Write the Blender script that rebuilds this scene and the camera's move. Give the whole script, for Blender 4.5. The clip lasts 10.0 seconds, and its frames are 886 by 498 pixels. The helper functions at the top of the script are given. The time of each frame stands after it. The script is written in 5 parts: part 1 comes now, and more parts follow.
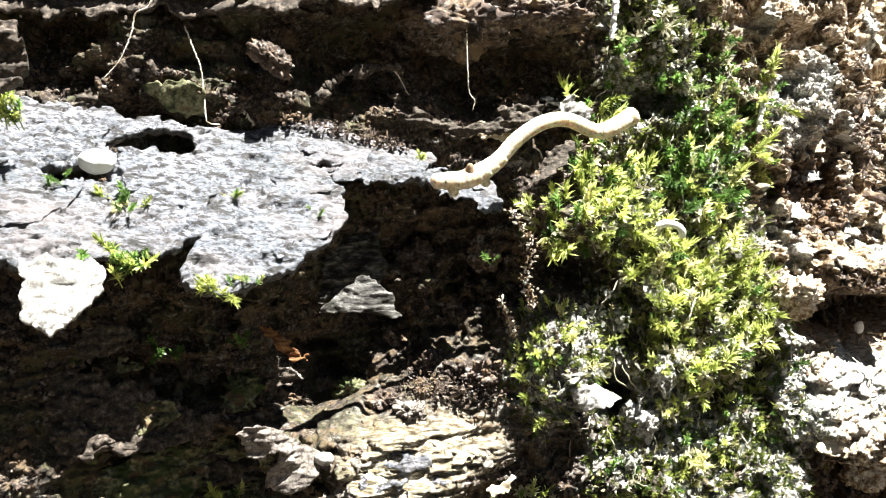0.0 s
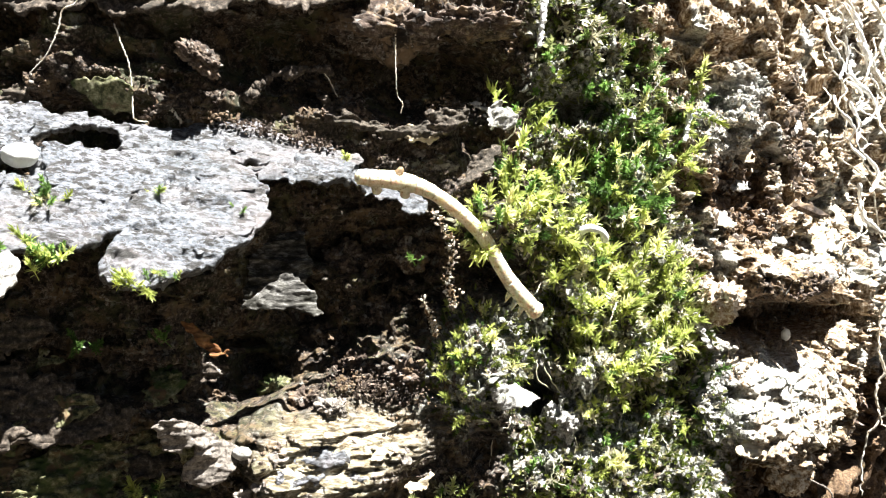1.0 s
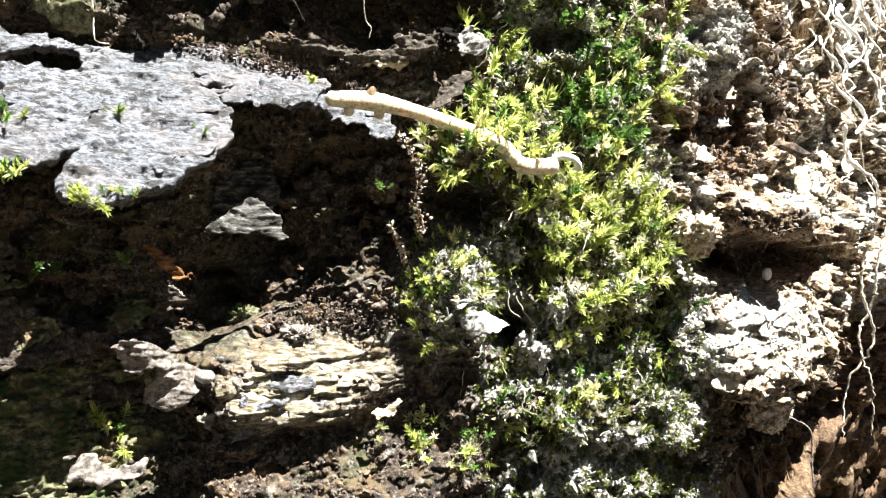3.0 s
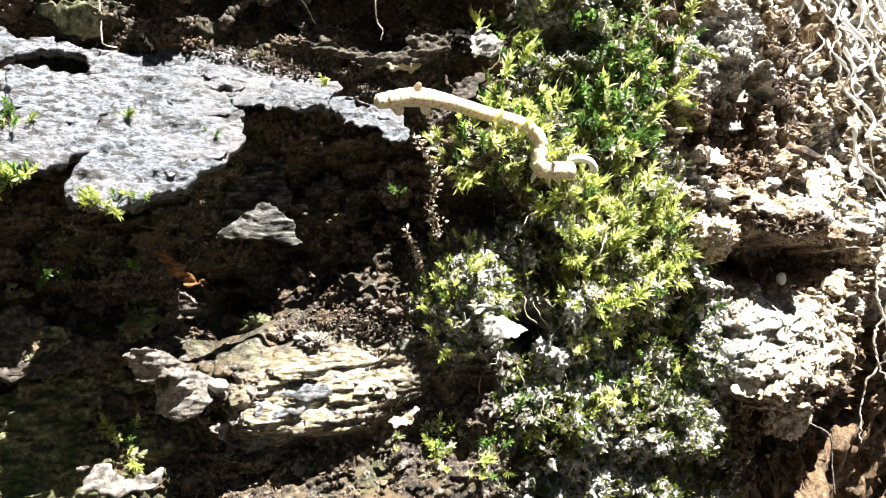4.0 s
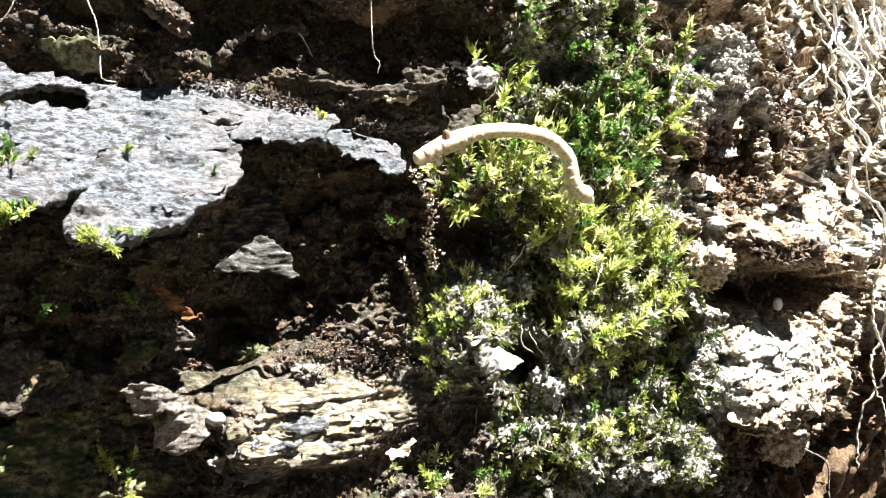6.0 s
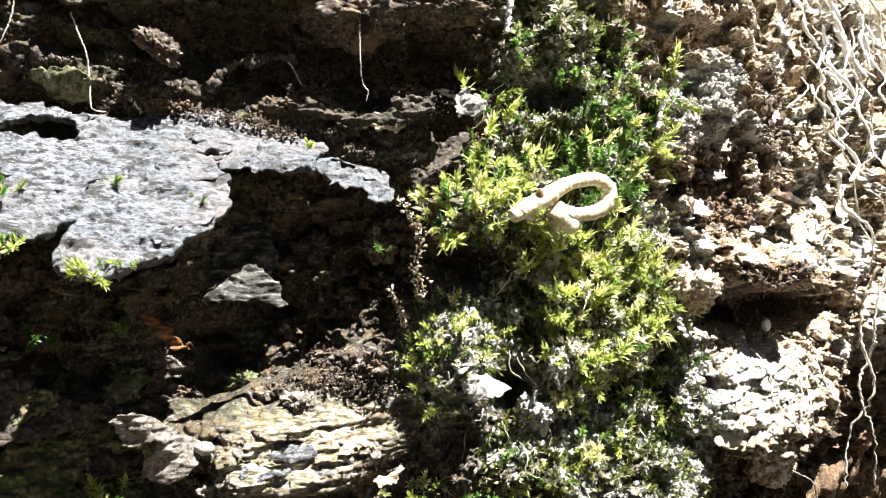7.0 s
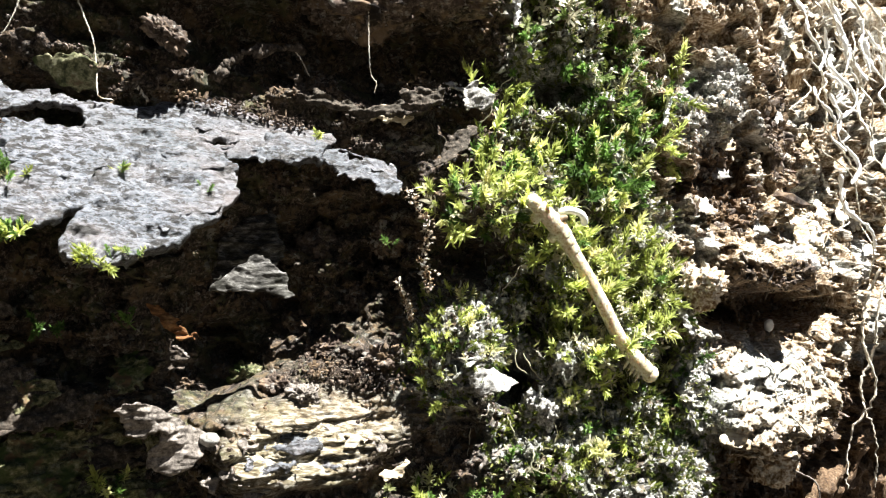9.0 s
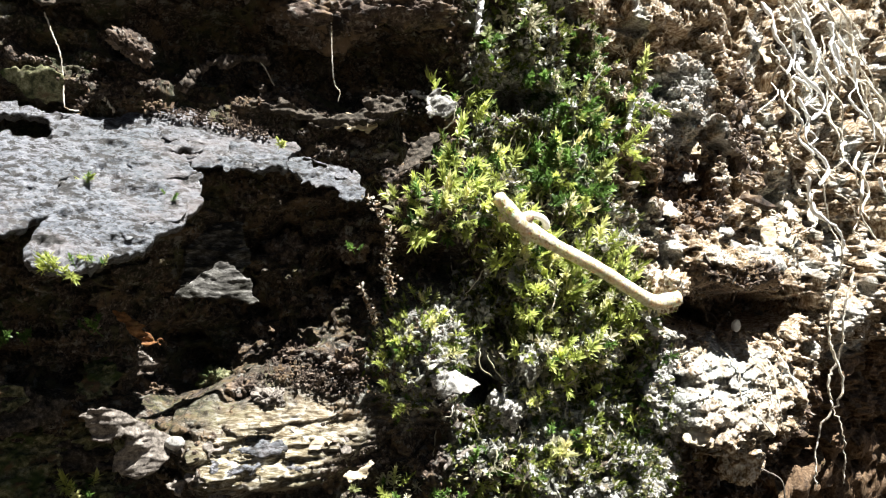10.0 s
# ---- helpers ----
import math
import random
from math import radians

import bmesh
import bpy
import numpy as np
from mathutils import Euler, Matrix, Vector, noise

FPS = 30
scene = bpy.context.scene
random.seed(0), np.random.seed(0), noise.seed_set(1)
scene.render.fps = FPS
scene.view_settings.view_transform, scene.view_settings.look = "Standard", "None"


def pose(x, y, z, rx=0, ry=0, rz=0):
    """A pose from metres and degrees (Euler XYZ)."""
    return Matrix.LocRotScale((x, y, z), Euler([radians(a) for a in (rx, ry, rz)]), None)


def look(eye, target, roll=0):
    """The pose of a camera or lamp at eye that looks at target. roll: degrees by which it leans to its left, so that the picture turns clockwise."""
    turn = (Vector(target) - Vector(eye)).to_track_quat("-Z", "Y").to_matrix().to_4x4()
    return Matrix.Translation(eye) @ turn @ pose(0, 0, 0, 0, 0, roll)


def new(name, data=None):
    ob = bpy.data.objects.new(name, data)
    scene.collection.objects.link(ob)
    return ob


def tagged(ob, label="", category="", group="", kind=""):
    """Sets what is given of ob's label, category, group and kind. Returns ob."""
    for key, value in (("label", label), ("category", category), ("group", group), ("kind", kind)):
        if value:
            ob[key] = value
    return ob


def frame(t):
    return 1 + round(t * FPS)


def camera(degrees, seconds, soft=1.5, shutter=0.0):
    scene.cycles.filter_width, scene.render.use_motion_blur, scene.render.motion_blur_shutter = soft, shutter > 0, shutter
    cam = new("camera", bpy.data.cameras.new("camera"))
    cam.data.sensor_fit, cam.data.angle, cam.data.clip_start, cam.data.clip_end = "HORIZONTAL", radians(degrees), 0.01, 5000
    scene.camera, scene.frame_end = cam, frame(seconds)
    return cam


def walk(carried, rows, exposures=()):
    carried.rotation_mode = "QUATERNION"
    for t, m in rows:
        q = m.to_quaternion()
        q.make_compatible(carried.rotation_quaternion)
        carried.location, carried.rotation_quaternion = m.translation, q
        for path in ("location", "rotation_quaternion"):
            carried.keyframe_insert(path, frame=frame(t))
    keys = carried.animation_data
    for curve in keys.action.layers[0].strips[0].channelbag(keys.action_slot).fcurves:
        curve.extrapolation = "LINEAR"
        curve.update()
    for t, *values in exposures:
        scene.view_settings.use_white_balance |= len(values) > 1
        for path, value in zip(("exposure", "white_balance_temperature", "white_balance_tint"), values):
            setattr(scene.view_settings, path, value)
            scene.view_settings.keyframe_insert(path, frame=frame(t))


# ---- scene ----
cam = camera(49.27, 10.0, soft=1.05)
MM = 0.001
PATH = [
    (0, (-5.03, -110.17, 8.63), (-9.71, -0.32, 5.35), 1.67),
    (0.5, (-2.00, -109.62, 5.41), (-5.26, 0.30, 3.01), 2.19),
    (1, (0.45, -111.74, 7.84), (-1.21, -1.78, 5.80), 2.66),
    (1.5, (2.68, -111.78, 5.06), (1.20, -1.80, 3.37), 2.38),
    (2, (2.38, -110.96, 3.74), (0.94, -0.99, 1.31), 2.12),
    (2.5, (3.48, -110.15, 1.01), (1.84, -0.19, -1.63), 1.98),
    (2.7, (4.73, -110.56, 2.45), (2.73, -0.68, -2.29), 2.62),
    (4, (2.01, -108.28, 0.49), (0.85, 1.69, -1.86), 1.92),
    (4.5, (1.67, -108.20, 1.35), (0.35, 1.77, -0.69), 1.79),
    (5, (1.78, -108.81, 1.99), (0.20, 1.17, 0.35), 1.68),
    (5.5, (2.10, -108.73, 2.09), (0.63, 1.25, 0.66), 1.78),
    (7, (3.33, -109.60, 5.46), (2.35, 0.40, 4.72), 1.79),
    (7.5, (3.94, -109.91, 6.11), (3.14, 0.09, 5.62), 1.72),
    (8, (2.72, -109.52, 4.46), (2.34, 0.48, 4.68), 1.58),
    (8.5, (2.27, -108.96, 3.92), (2.19, 1.04, 4.53), 1.70),
    (9, (1.41, -108.89, 3.67), (1.60, 1.11, 3.96), 2.34),
    (9.5, (3.67, -110.00, 3.95), (3.87, -0.00, 4.61), 1.97),
    (10, (5.17, -111.09, 4.04), (5.71, -1.09, 4.66), 1.80),
]
walk(cam, [(t, look(Vector(eye) * MM, Vector(target) * MM, roll)) for t, eye, target, roll in PATH],
     exposures=[(0, 2.46), (2.5, 2.3), (5, 2.38), (7.5, 2.23), (9, 2.06), (10, 1.78)])

# ---- light: high sun from above the log, a little in front, and a dim woodland sky ----
SUN = Vector((0.3, -0.21, 1.0)).normalized()
world = bpy.data.worlds.new("sky")
world.use_nodes = True
scene.world = world
sky = world.node_tree.nodes.new("ShaderNodeTexSky")
sky.sky_type, sky.sun_disc = "NISHITA", False
sky.sun_elevation, sky.sun_rotation = math.asin(SUN.z), math.atan2(SUN.x, SUN.y)
world.node_tree.links.new(sky.outputs[0], world.node_tree.nodes["Background"].inputs[0])
world.node_tree.nodes["Background"].inputs[1].default_value = 0.006
lamp = bpy.data.lights.new("sun", "SUN")
lamp.energy, lamp.angle, lamp.color = 5.0, radians(0.53), (1.0, 0.985, 0.955)
sun = new("sun", lamp)
sun.matrix_world = look(SUN * 3, (0, 0, 0))


# ---- noise on arrays ----
def lattice(ix, iy, seed):
    h = (ix.astype(np.int64) * 374761393 + iy.astype(np.int64) * 668265263 + seed * 974711) & 0xFFFFFFFF
    h = ((h ^ (h >> 13)) * 1274126177) & 0xFFFFFFFF
    h = ((h ^ (h >> 16)) * 2246822519) & 0xFFFFFFFF
    return ((h ^ (h >> 15)) & 0xFFFF) / 65535.0


def soft_noise(x, y, seed=0):
    ix, iy = np.floor(x), np.floor(y)
    fx, fy = x - ix, y - iy
    fx, fy = fx * fx * (3 - 2 * fx), fy * fy * (3 - 2 * fy)
    a, b = lattice(ix, iy, seed), lattice(ix + 1, iy, seed)
    c, d = lattice(ix, iy + 1, seed), lattice(ix + 1, iy + 1, seed)
    return a + (b - a) * fx + (c - a) * fy + (a - b - c + d) * fx * fy


def fbm(x, y, seed=0, octaves=4):
    total, amp, size = 0, 0.5, 1.0
    for k in range(octaves):
        total = total + amp * (soft_noise(x * size + 17.3 * k, y * size - 9.1 * k, seed + k) - 0.5)
        amp, size = amp * 0.5, size * 2.03
    return total


def cells(x, y, seed=0):
    """Distance to the nearest of scattered points."""
    ix, iy = np.floor(x), np.floor(y)
    best = np.full(np.shape(x), 9.0)
    for dx in (-1, 0, 1):
        for dy in (-1, 0, 1):
            px = ix + dx + lattice(ix + dx, iy + dy, seed)
            py = iy + dy + lattice(ix + dx, iy + dy, seed + 7)
            best = np.minimum(best, (px - x) ** 2 + (py - y) ** 2)
    return np.sqrt(best)


def step(a, b, v):
    v = np.clip((v - a) / (b - a), 0, 1)
    return v * v * (3 - 2 * v)


# ---- mesh helpers, in millimetres ----
def mesh_of(name, verts, faces, material, smooth=True, masks=None):
    """A mesh from arrays: verts (n, 3) in millimetres, faces (m, 3) or (m, 4)."""
    faces = np.asarray(faces, dtype=np.int32)
    me = bpy.data.meshes.new(name)
    me.vertices.add(len(verts))
    me.vertices.foreach_set("co", (np.asarray(verts, dtype=np.float32) * MM).ravel())
    me.loops.add(faces.size)
    me.loops.foreach_set("vertex_index", faces.ravel())
    me.polygons.add(len(faces))
    me.polygons.foreach_set("loop_start", np.arange(0, faces.size, faces.shape[1], dtype=np.int32))
    me.polygons.foreach_set("use_smooth", np.full(len(faces), smooth))
    for key, values in (masks or {}).items():
        me.attributes.new(key, "FLOAT", "POINT").data.foreach_set("value", np.asarray(values, dtype=np.float32))
    me.update(calc_edges=True)
    me.validate()
    me.materials.append(material)
    return me


def thing_at(name, x, y, z):
    ob = new(name)
    ob.empty_display_size = 0.002
    ob.location = (x * MM, y * MM, z * MM)
    return ob


def part(name, me, parent=None, label="", m=None):
    ob = new(name, me)
    if parent:
        ob.parent = parent
    if m is not None:
        ob.matrix_basis = m
    return tagged(ob, label)


def solid(name, me):
    """A top-level mesh with its origin in its middle."""
    ob = new(name, me)
    n = len(me.vertices)
    co = np.empty(n * 3, dtype=np.float32)
    me.vertices.foreach_get("co", co)
    mid = co.reshape(-1, 3).mean(0)
    me.vertices.foreach_set("co", (co.reshape(-1, 3) - mid).ravel())
    me.update()
    ob.location = Vector([float(v) for v in mid])
    return ob


def spline(points, n):
    """n points evenly spaced along a smooth line through the given ones."""
    p = np.array(points, dtype=float)
    q = np.vstack([2 * p[0] - p[1], p, 2 * p[-1] - p[-2]])
    out = []
    for k in range(1, len(q) - 2):
        for s in np.linspace(0, 1, 16, endpoint=False):
            a, b, c, d = q[k - 1:k + 3]
            out.append(0.5 * (2 * b + (c - a) * s + (2 * a - 5 * b + 4 * c - d) * s * s + (3 * b - a - 3 * c + d) * s ** 3))
    out = np.array(out + [p[-1]])
    run = np.concatenate([[0], np.cumsum(np.linalg.norm(np.diff(out, axis=0), axis=1))])
    return np.stack([np.interp(np.linspace(0, run[-1], n), run, out[:, k]) for k in range(3)], axis=1)


def tube(name, points, r0, r1, material, n=40, sides=7, wob=0.15, rough=0.1, seed=0):
    line = spline(points, n)
    rng = np.random.RandomState(seed + 11)
    line[1:-1] += rng.normal(0, wob, (n - 2, 3)) * 0.5
    tang = np.gradient(line, axis=0)
    tang /= np.linalg.norm(tang, axis=1)[:, None] + 1e-9
    side = np.cross(tang, [0.31, -0.9, 0.2])
    side /= np.linalg.norm(side, axis=1)[:, None] + 1e-9
    up = np.cross(side, tang)
    swing = np.interp(np.arange(n), np.arange(0, n + 5, 5), rng.normal(0, rough, len(np.arange(0, n + 5, 5))))
    rad = np.linspace(r0, r1, n) * (1 + 1.3 * swing + rng.normal(0, rough * 0.25, n))
    rad[0] *= 0.4
    rad[-1] *= 0.3
    ang = np.arange(sides) * 2 * np.pi / sides
    ring = np.cos(ang)[None, :, None] * side[:, None, :] + np.sin(ang)[None, :, None] * up[:, None, :]
    verts = line[:, None, :] + ring * (rad[:, None] * (1 + rng.normal(0, rough * 0.35, (n, sides))))[:, :, None]
    k, j = np.meshgrid(np.arange(n - 1), np.arange(sides), indexing="ij")
    a, b = k * sides + j, k * sides + (j + 1) % sides
    faces = np.stack([a, b, b + sides, a + sides], axis=-1).reshape(-1, 4)
    return mesh_of(name, verts.reshape(-1, 3), faces, material)


def inside(x, z, outline):
    hit = np.zeros(x.shape, dtype=bool)
    n = len(outline)
    for k in range(n):
        (x1, z1), (x2, z2) = outline[k], outline[(k + 1) % n]
        cross = (z1 > z) != (z2 > z)
        with np.errstate(divide="ignore", invalid="ignore"):
            hit ^= cross & (x < (x2 - x1) * (z - z1) / (z2 - z1 + 1e-12) + x1)
    return hit


def slab(name, outline, plane, thick, material, cell=0.25, edge=0.5, rough=0.5, grain=(1.5, 1.0), holes=(), seed=0, fibre=0.0, fleck=0.3, wave=0.25, fray=0.5, folds=()):
    """A broken flake: an outline (x, z) on the plane y = a + b x + c z, with ragged edges, relief and thickness."""
    o = np.array(outline)
    lo, hi = o.min(0) - 1, o.max(0) + 1
    xs, zs = np.arange(lo[0], hi[0], cell), np.arange(lo[1], hi[1], cell)
    x, z = np.meshgrid(xs, zs, indexing="ij")
    xc, zc = x + cell / 2, z + cell / 2
    px = xc + edge * 3 * fbm(xc / 1.6, zc / 1.2, seed + 1) + fray * 1.6 * fbm(xc / 0.55, zc / 0.5, seed + 21, 3)
    pz = zc + edge * 3 * fbm(xc / 1.6, zc / 1.2, seed + 2) + fray * 1.6 * fbm(xc / 0.55, zc / 0.5, seed + 22, 3)
    full = inside(px, pz, outline)
    for hx, hz, rx, rz in holes:
        full &= ((px - hx) / rx) ** 2 + ((pz - hz) / rz) ** 2 > 1
    full[0, :] = full[-1, :] = False
    full[:, 0] = full[:, -1] = False
    depth, core = np.zeros(x.shape), full.copy()
    for k in range(5):
        depth += core
        core = core & np.roll(core, 1, 0) & np.roll(core, -1, 0) & np.roll(core, 1, 1) & np.roll(core, -1, 1)
    vd = np.maximum.reduce([depth, np.roll(depth, 1, 0), np.roll(depth, 1, 1), np.roll(np.roll(depth, 1, 0), 1, 1)])
    i, j = np.nonzero(full)
    nz = len(zs)
    quad = np.stack([i * nz + j, (i + 1) * nz + j, (i + 1) * nz + j + 1, i * nz + j + 1], axis=1)
    edges = np.concatenate([quad[:, [0, 1]], quad[:, [1, 2]], quad[:, [2, 3]], quad[:, [3, 0]]])
    key = {tuple(e) for e in edges.tolist()}
    rim = np.array([e for e in edges.tolist() if (e[1], e[0]) not in key])
    vx, vz = x.ravel().copy(), z.ravel().copy()
    for _ in range(3):
        sx, sz, cnt = np.zeros(vx.size), np.zeros(vx.size), np.zeros(vx.size)
        for a, b in ((0, 1), (1, 0)):
            np.add.at(sx, rim[:, a], vx[rim[:, b]])
            np.add.at(sz, rim[:, a], vz[rim[:, b]])
            np.add.at(cnt, rim[:, a], 1)
        m = cnt > 0
        vx[m] = 0.5 * vx[m] + 0.5 * sx[m] / cnt[m]
        vz[m] = 0.5 * vz[m] + 0.5 * sz[m] / cnt[m]
    a, b, c = plane
    relief = rough * (3.2 * fbm(vx / (4 * grain[0]), vz / (4 * grain[1]), seed + 3) + fbm(vx / grain[0], vz / grain[1], seed + 4) + 0.7 * fbm(vx / (0.35 * grain[0]), vz / (0.35 * grain[1]), seed + 5, 3))
    flecks = step(0.07, 0.2, fbm(vx / 2.2, vz / 0.75, seed + 12, 4)) + 0.6 * step(0.1, 0.2, fbm(vx / 0.8, vz / 0.4, seed + 14, 3))
    relief -= fleck * flecks
    relief += fibre * (fbm(vx / 5.0, vz / 0.45, seed + 6, 3) + 0.5 * fbm(vx / 2.0, vz / 0.25, seed + 8, 2))
    relief += wave * (3.0 * np.abs(fbm((vx + 0.6 * vz) / 5.5, (vz - 0.3 * vx) / 4.0, seed + 15, 2)) + 1.2 * fbm(vx / 1.0, vz / 0.7, seed + 16, 5) - 1.2 * np.abs(fbm(vx / 2.0, vz / 0.8, seed + 17, 4)))
    for fx, fz, angle, slope in folds:
        relief += slope * np.abs((vx - fx) * math.cos(angle) + (vz - fz) * math.sin(angle))
    nrm = np.array((b, -1.0, c)) / math.sqrt(b * b + 1 + c * c)
    base = np.stack([vx, a + b * vx + c * vz, vz], axis=1)
    front = base + nrm * relief[:, None]
    taper = np.clip(vd.ravel() / 4, 0.35, 1)
    lump = 1 + 0.8 * fbm(vx / 1.5, vz / 1.5, seed + 9)
    back = front - nrm * (thick * taper * lump)[:, None]
    front = front - nrm * (0.12 * thick * (1 - taper))[:, None]
    n = len(vx)
    faces = np.concatenate([quad, quad[:, ::-1] + n, np.stack([rim[:, 1], rim[:, 0], rim[:, 0] + n, rim[:, 1] + n], axis=1)])
    verts = np.concatenate([front, back])
    used = np.unique(faces)
    remap = np.zeros(len(verts), dtype=np.int64)
    remap[used] = np.arange(len(used))
    return mesh_of(name, verts[used], remap[faces], material, smooth=True)


# ---- materials ----
def nodes_of(name):
    m = bpy.data.materials.new(name)
    m.use_nodes = True
    return m, m.node_tree.nodes, m.node_tree.links, m.node_tree.nodes["Principled BSDF"]


def noise_node(n, l, scale, detail=6, rough=0.65, stretch=(1, 1, 1)):
    tc, mp, tx = n.new("ShaderNodeNewGeometry"), n.new("ShaderNodeMapping"), n.new("ShaderNodeTexNoise")
    mp.inputs["Scale"].default_value = stretch
    tx.inputs["Scale"].default_value, tx.inputs["Detail"].default_value, tx.inputs["Roughness"].default_value = scale, detail, rough
    l.new(tc.outputs["Position"], mp.inputs[0])
    l.new(mp.outputs[0], tx.inputs["Vector"])
    return tx.outputs["Fac"]


def ramp_node(n, l, fac, stops):
    r = n.new("ShaderNodeValToRGB")
    while len(r.color_ramp.elements) < len(stops):
        r.color_ramp.elements.new(0.5)
    for e, (pos, col) in zip(r.color_ramp.elements, stops):
        e.position, e.color = pos, (*col, 1)
    l.new(fac, r.inputs[0])
    return r.outputs[0]


def mix_node(n, l, fac, a, b, mode="MIX"):
    x = n.new("ShaderNodeMix")
    x.data_type, x.blend_type = "RGBA", mode
    for sock, v in ((x.inputs[0], fac), (x.inputs[6], a), (x.inputs[7], b)):
        if isinstance(v, (int, float)):
            sock.default_value = v
        elif isinstance(v, tuple):
            sock.default_value = (*v, 1)
        else:
            l.new(v, sock)
    return x.outputs[2]


def bump_node(n, l, height, distance, bsdf, strength=0.7):
    b = n.new("ShaderNodeBump")
    b.inputs["Strength"].default_value, b.inputs["Distance"].default_value = strength, distance
    l.new(height, b.inputs["Height"])
    l.new(b.outputs[0], bsdf.inputs["Normal"])


def rough_material(name, stops, fine, coarse, stain, rough=0.85, bump=0.0003, stretch=(1, 1, 1), stain_amount=0.5):
    """Grain from a fine noise through colour stops, and stains from a coarse one."""
    m, n, l, b = nodes_of(name)
    fine = fine * 1.8
    stops = [(0.5 + (p - 0.52) * 0.62, c) for p, c in stops]
    grain = noise_node(n, l, fine, 8, 0.72, stretch)
    colour = ramp_node(n, l, grain, stops)
    patch = ramp_node(n, l, noise_node(n, l, coarse, 5, 0.6), ((0.42, (0, 0, 0)), (0.68, (1, 1, 1))))
    amount = n.new("ShaderNodeMath")
    amount.operation = "MULTIPLY"
    amount.inputs[1].default_value = stain_amount
    l.new(patch, amount.inputs[0])
    colour = mix_node(n, l, amount.outputs[0], colour, stain)
    l.new(colour, b.inputs["Base Color"])
    b.inputs["Roughness"].default_value = rough
    b.inputs["Specular IOR Level"].default_value = 0.35
    bump_node(n, l, noise_node(n, l, fine * 1.6, 6, 0.75, stretch), bump, b)
    return m


def leaf_material(name, low, high, dry, dry_share, random_from="island", glow=0.45):
    """Thin leaf: half the light passes through it."""
    m, n, l, b = nodes_of(name)
    if random_from == "island":
        pick = n.new("ShaderNodeNewGeometry").outputs["Random Per Island"]
    else:
        pick = n.new("ShaderNodeObjectInfo").outputs["Random"]
    colour = ramp_node(n, l, pick, ((0.0, low), (0.75 - dry_share * 0.5, high), (1 - dry_share, high), (1.0, dry)))
    tint = ramp_node(n, l, noise_node(n, l, 700, 4), ((0.35, (0.5, 0.55, 0.45)), (0.62, (1.2, 1.15, 1.05))))
    colour = mix_node(n, l, 1.0, colour, tint, "MULTIPLY")
    l.new(colour, b.inputs["Base Color"])
    b.inputs["Roughness"].default_value = 0.45
    b.inputs["Specular IOR Level"].default_value = 0.4
    thin = n.new("ShaderNodeBsdfTranslucent")
    l.new(colour, thin.inputs[0])
    mixer = n.new("ShaderNodeMixShader")
    mixer.inputs[0].default_value = glow
    l.new(b.outputs[0], mixer.inputs[1])
    l.new(thin.outputs[0], mixer.inputs[2])
    l.new(mixer.outputs[0], n["Material Output"].inputs[0])
    return m


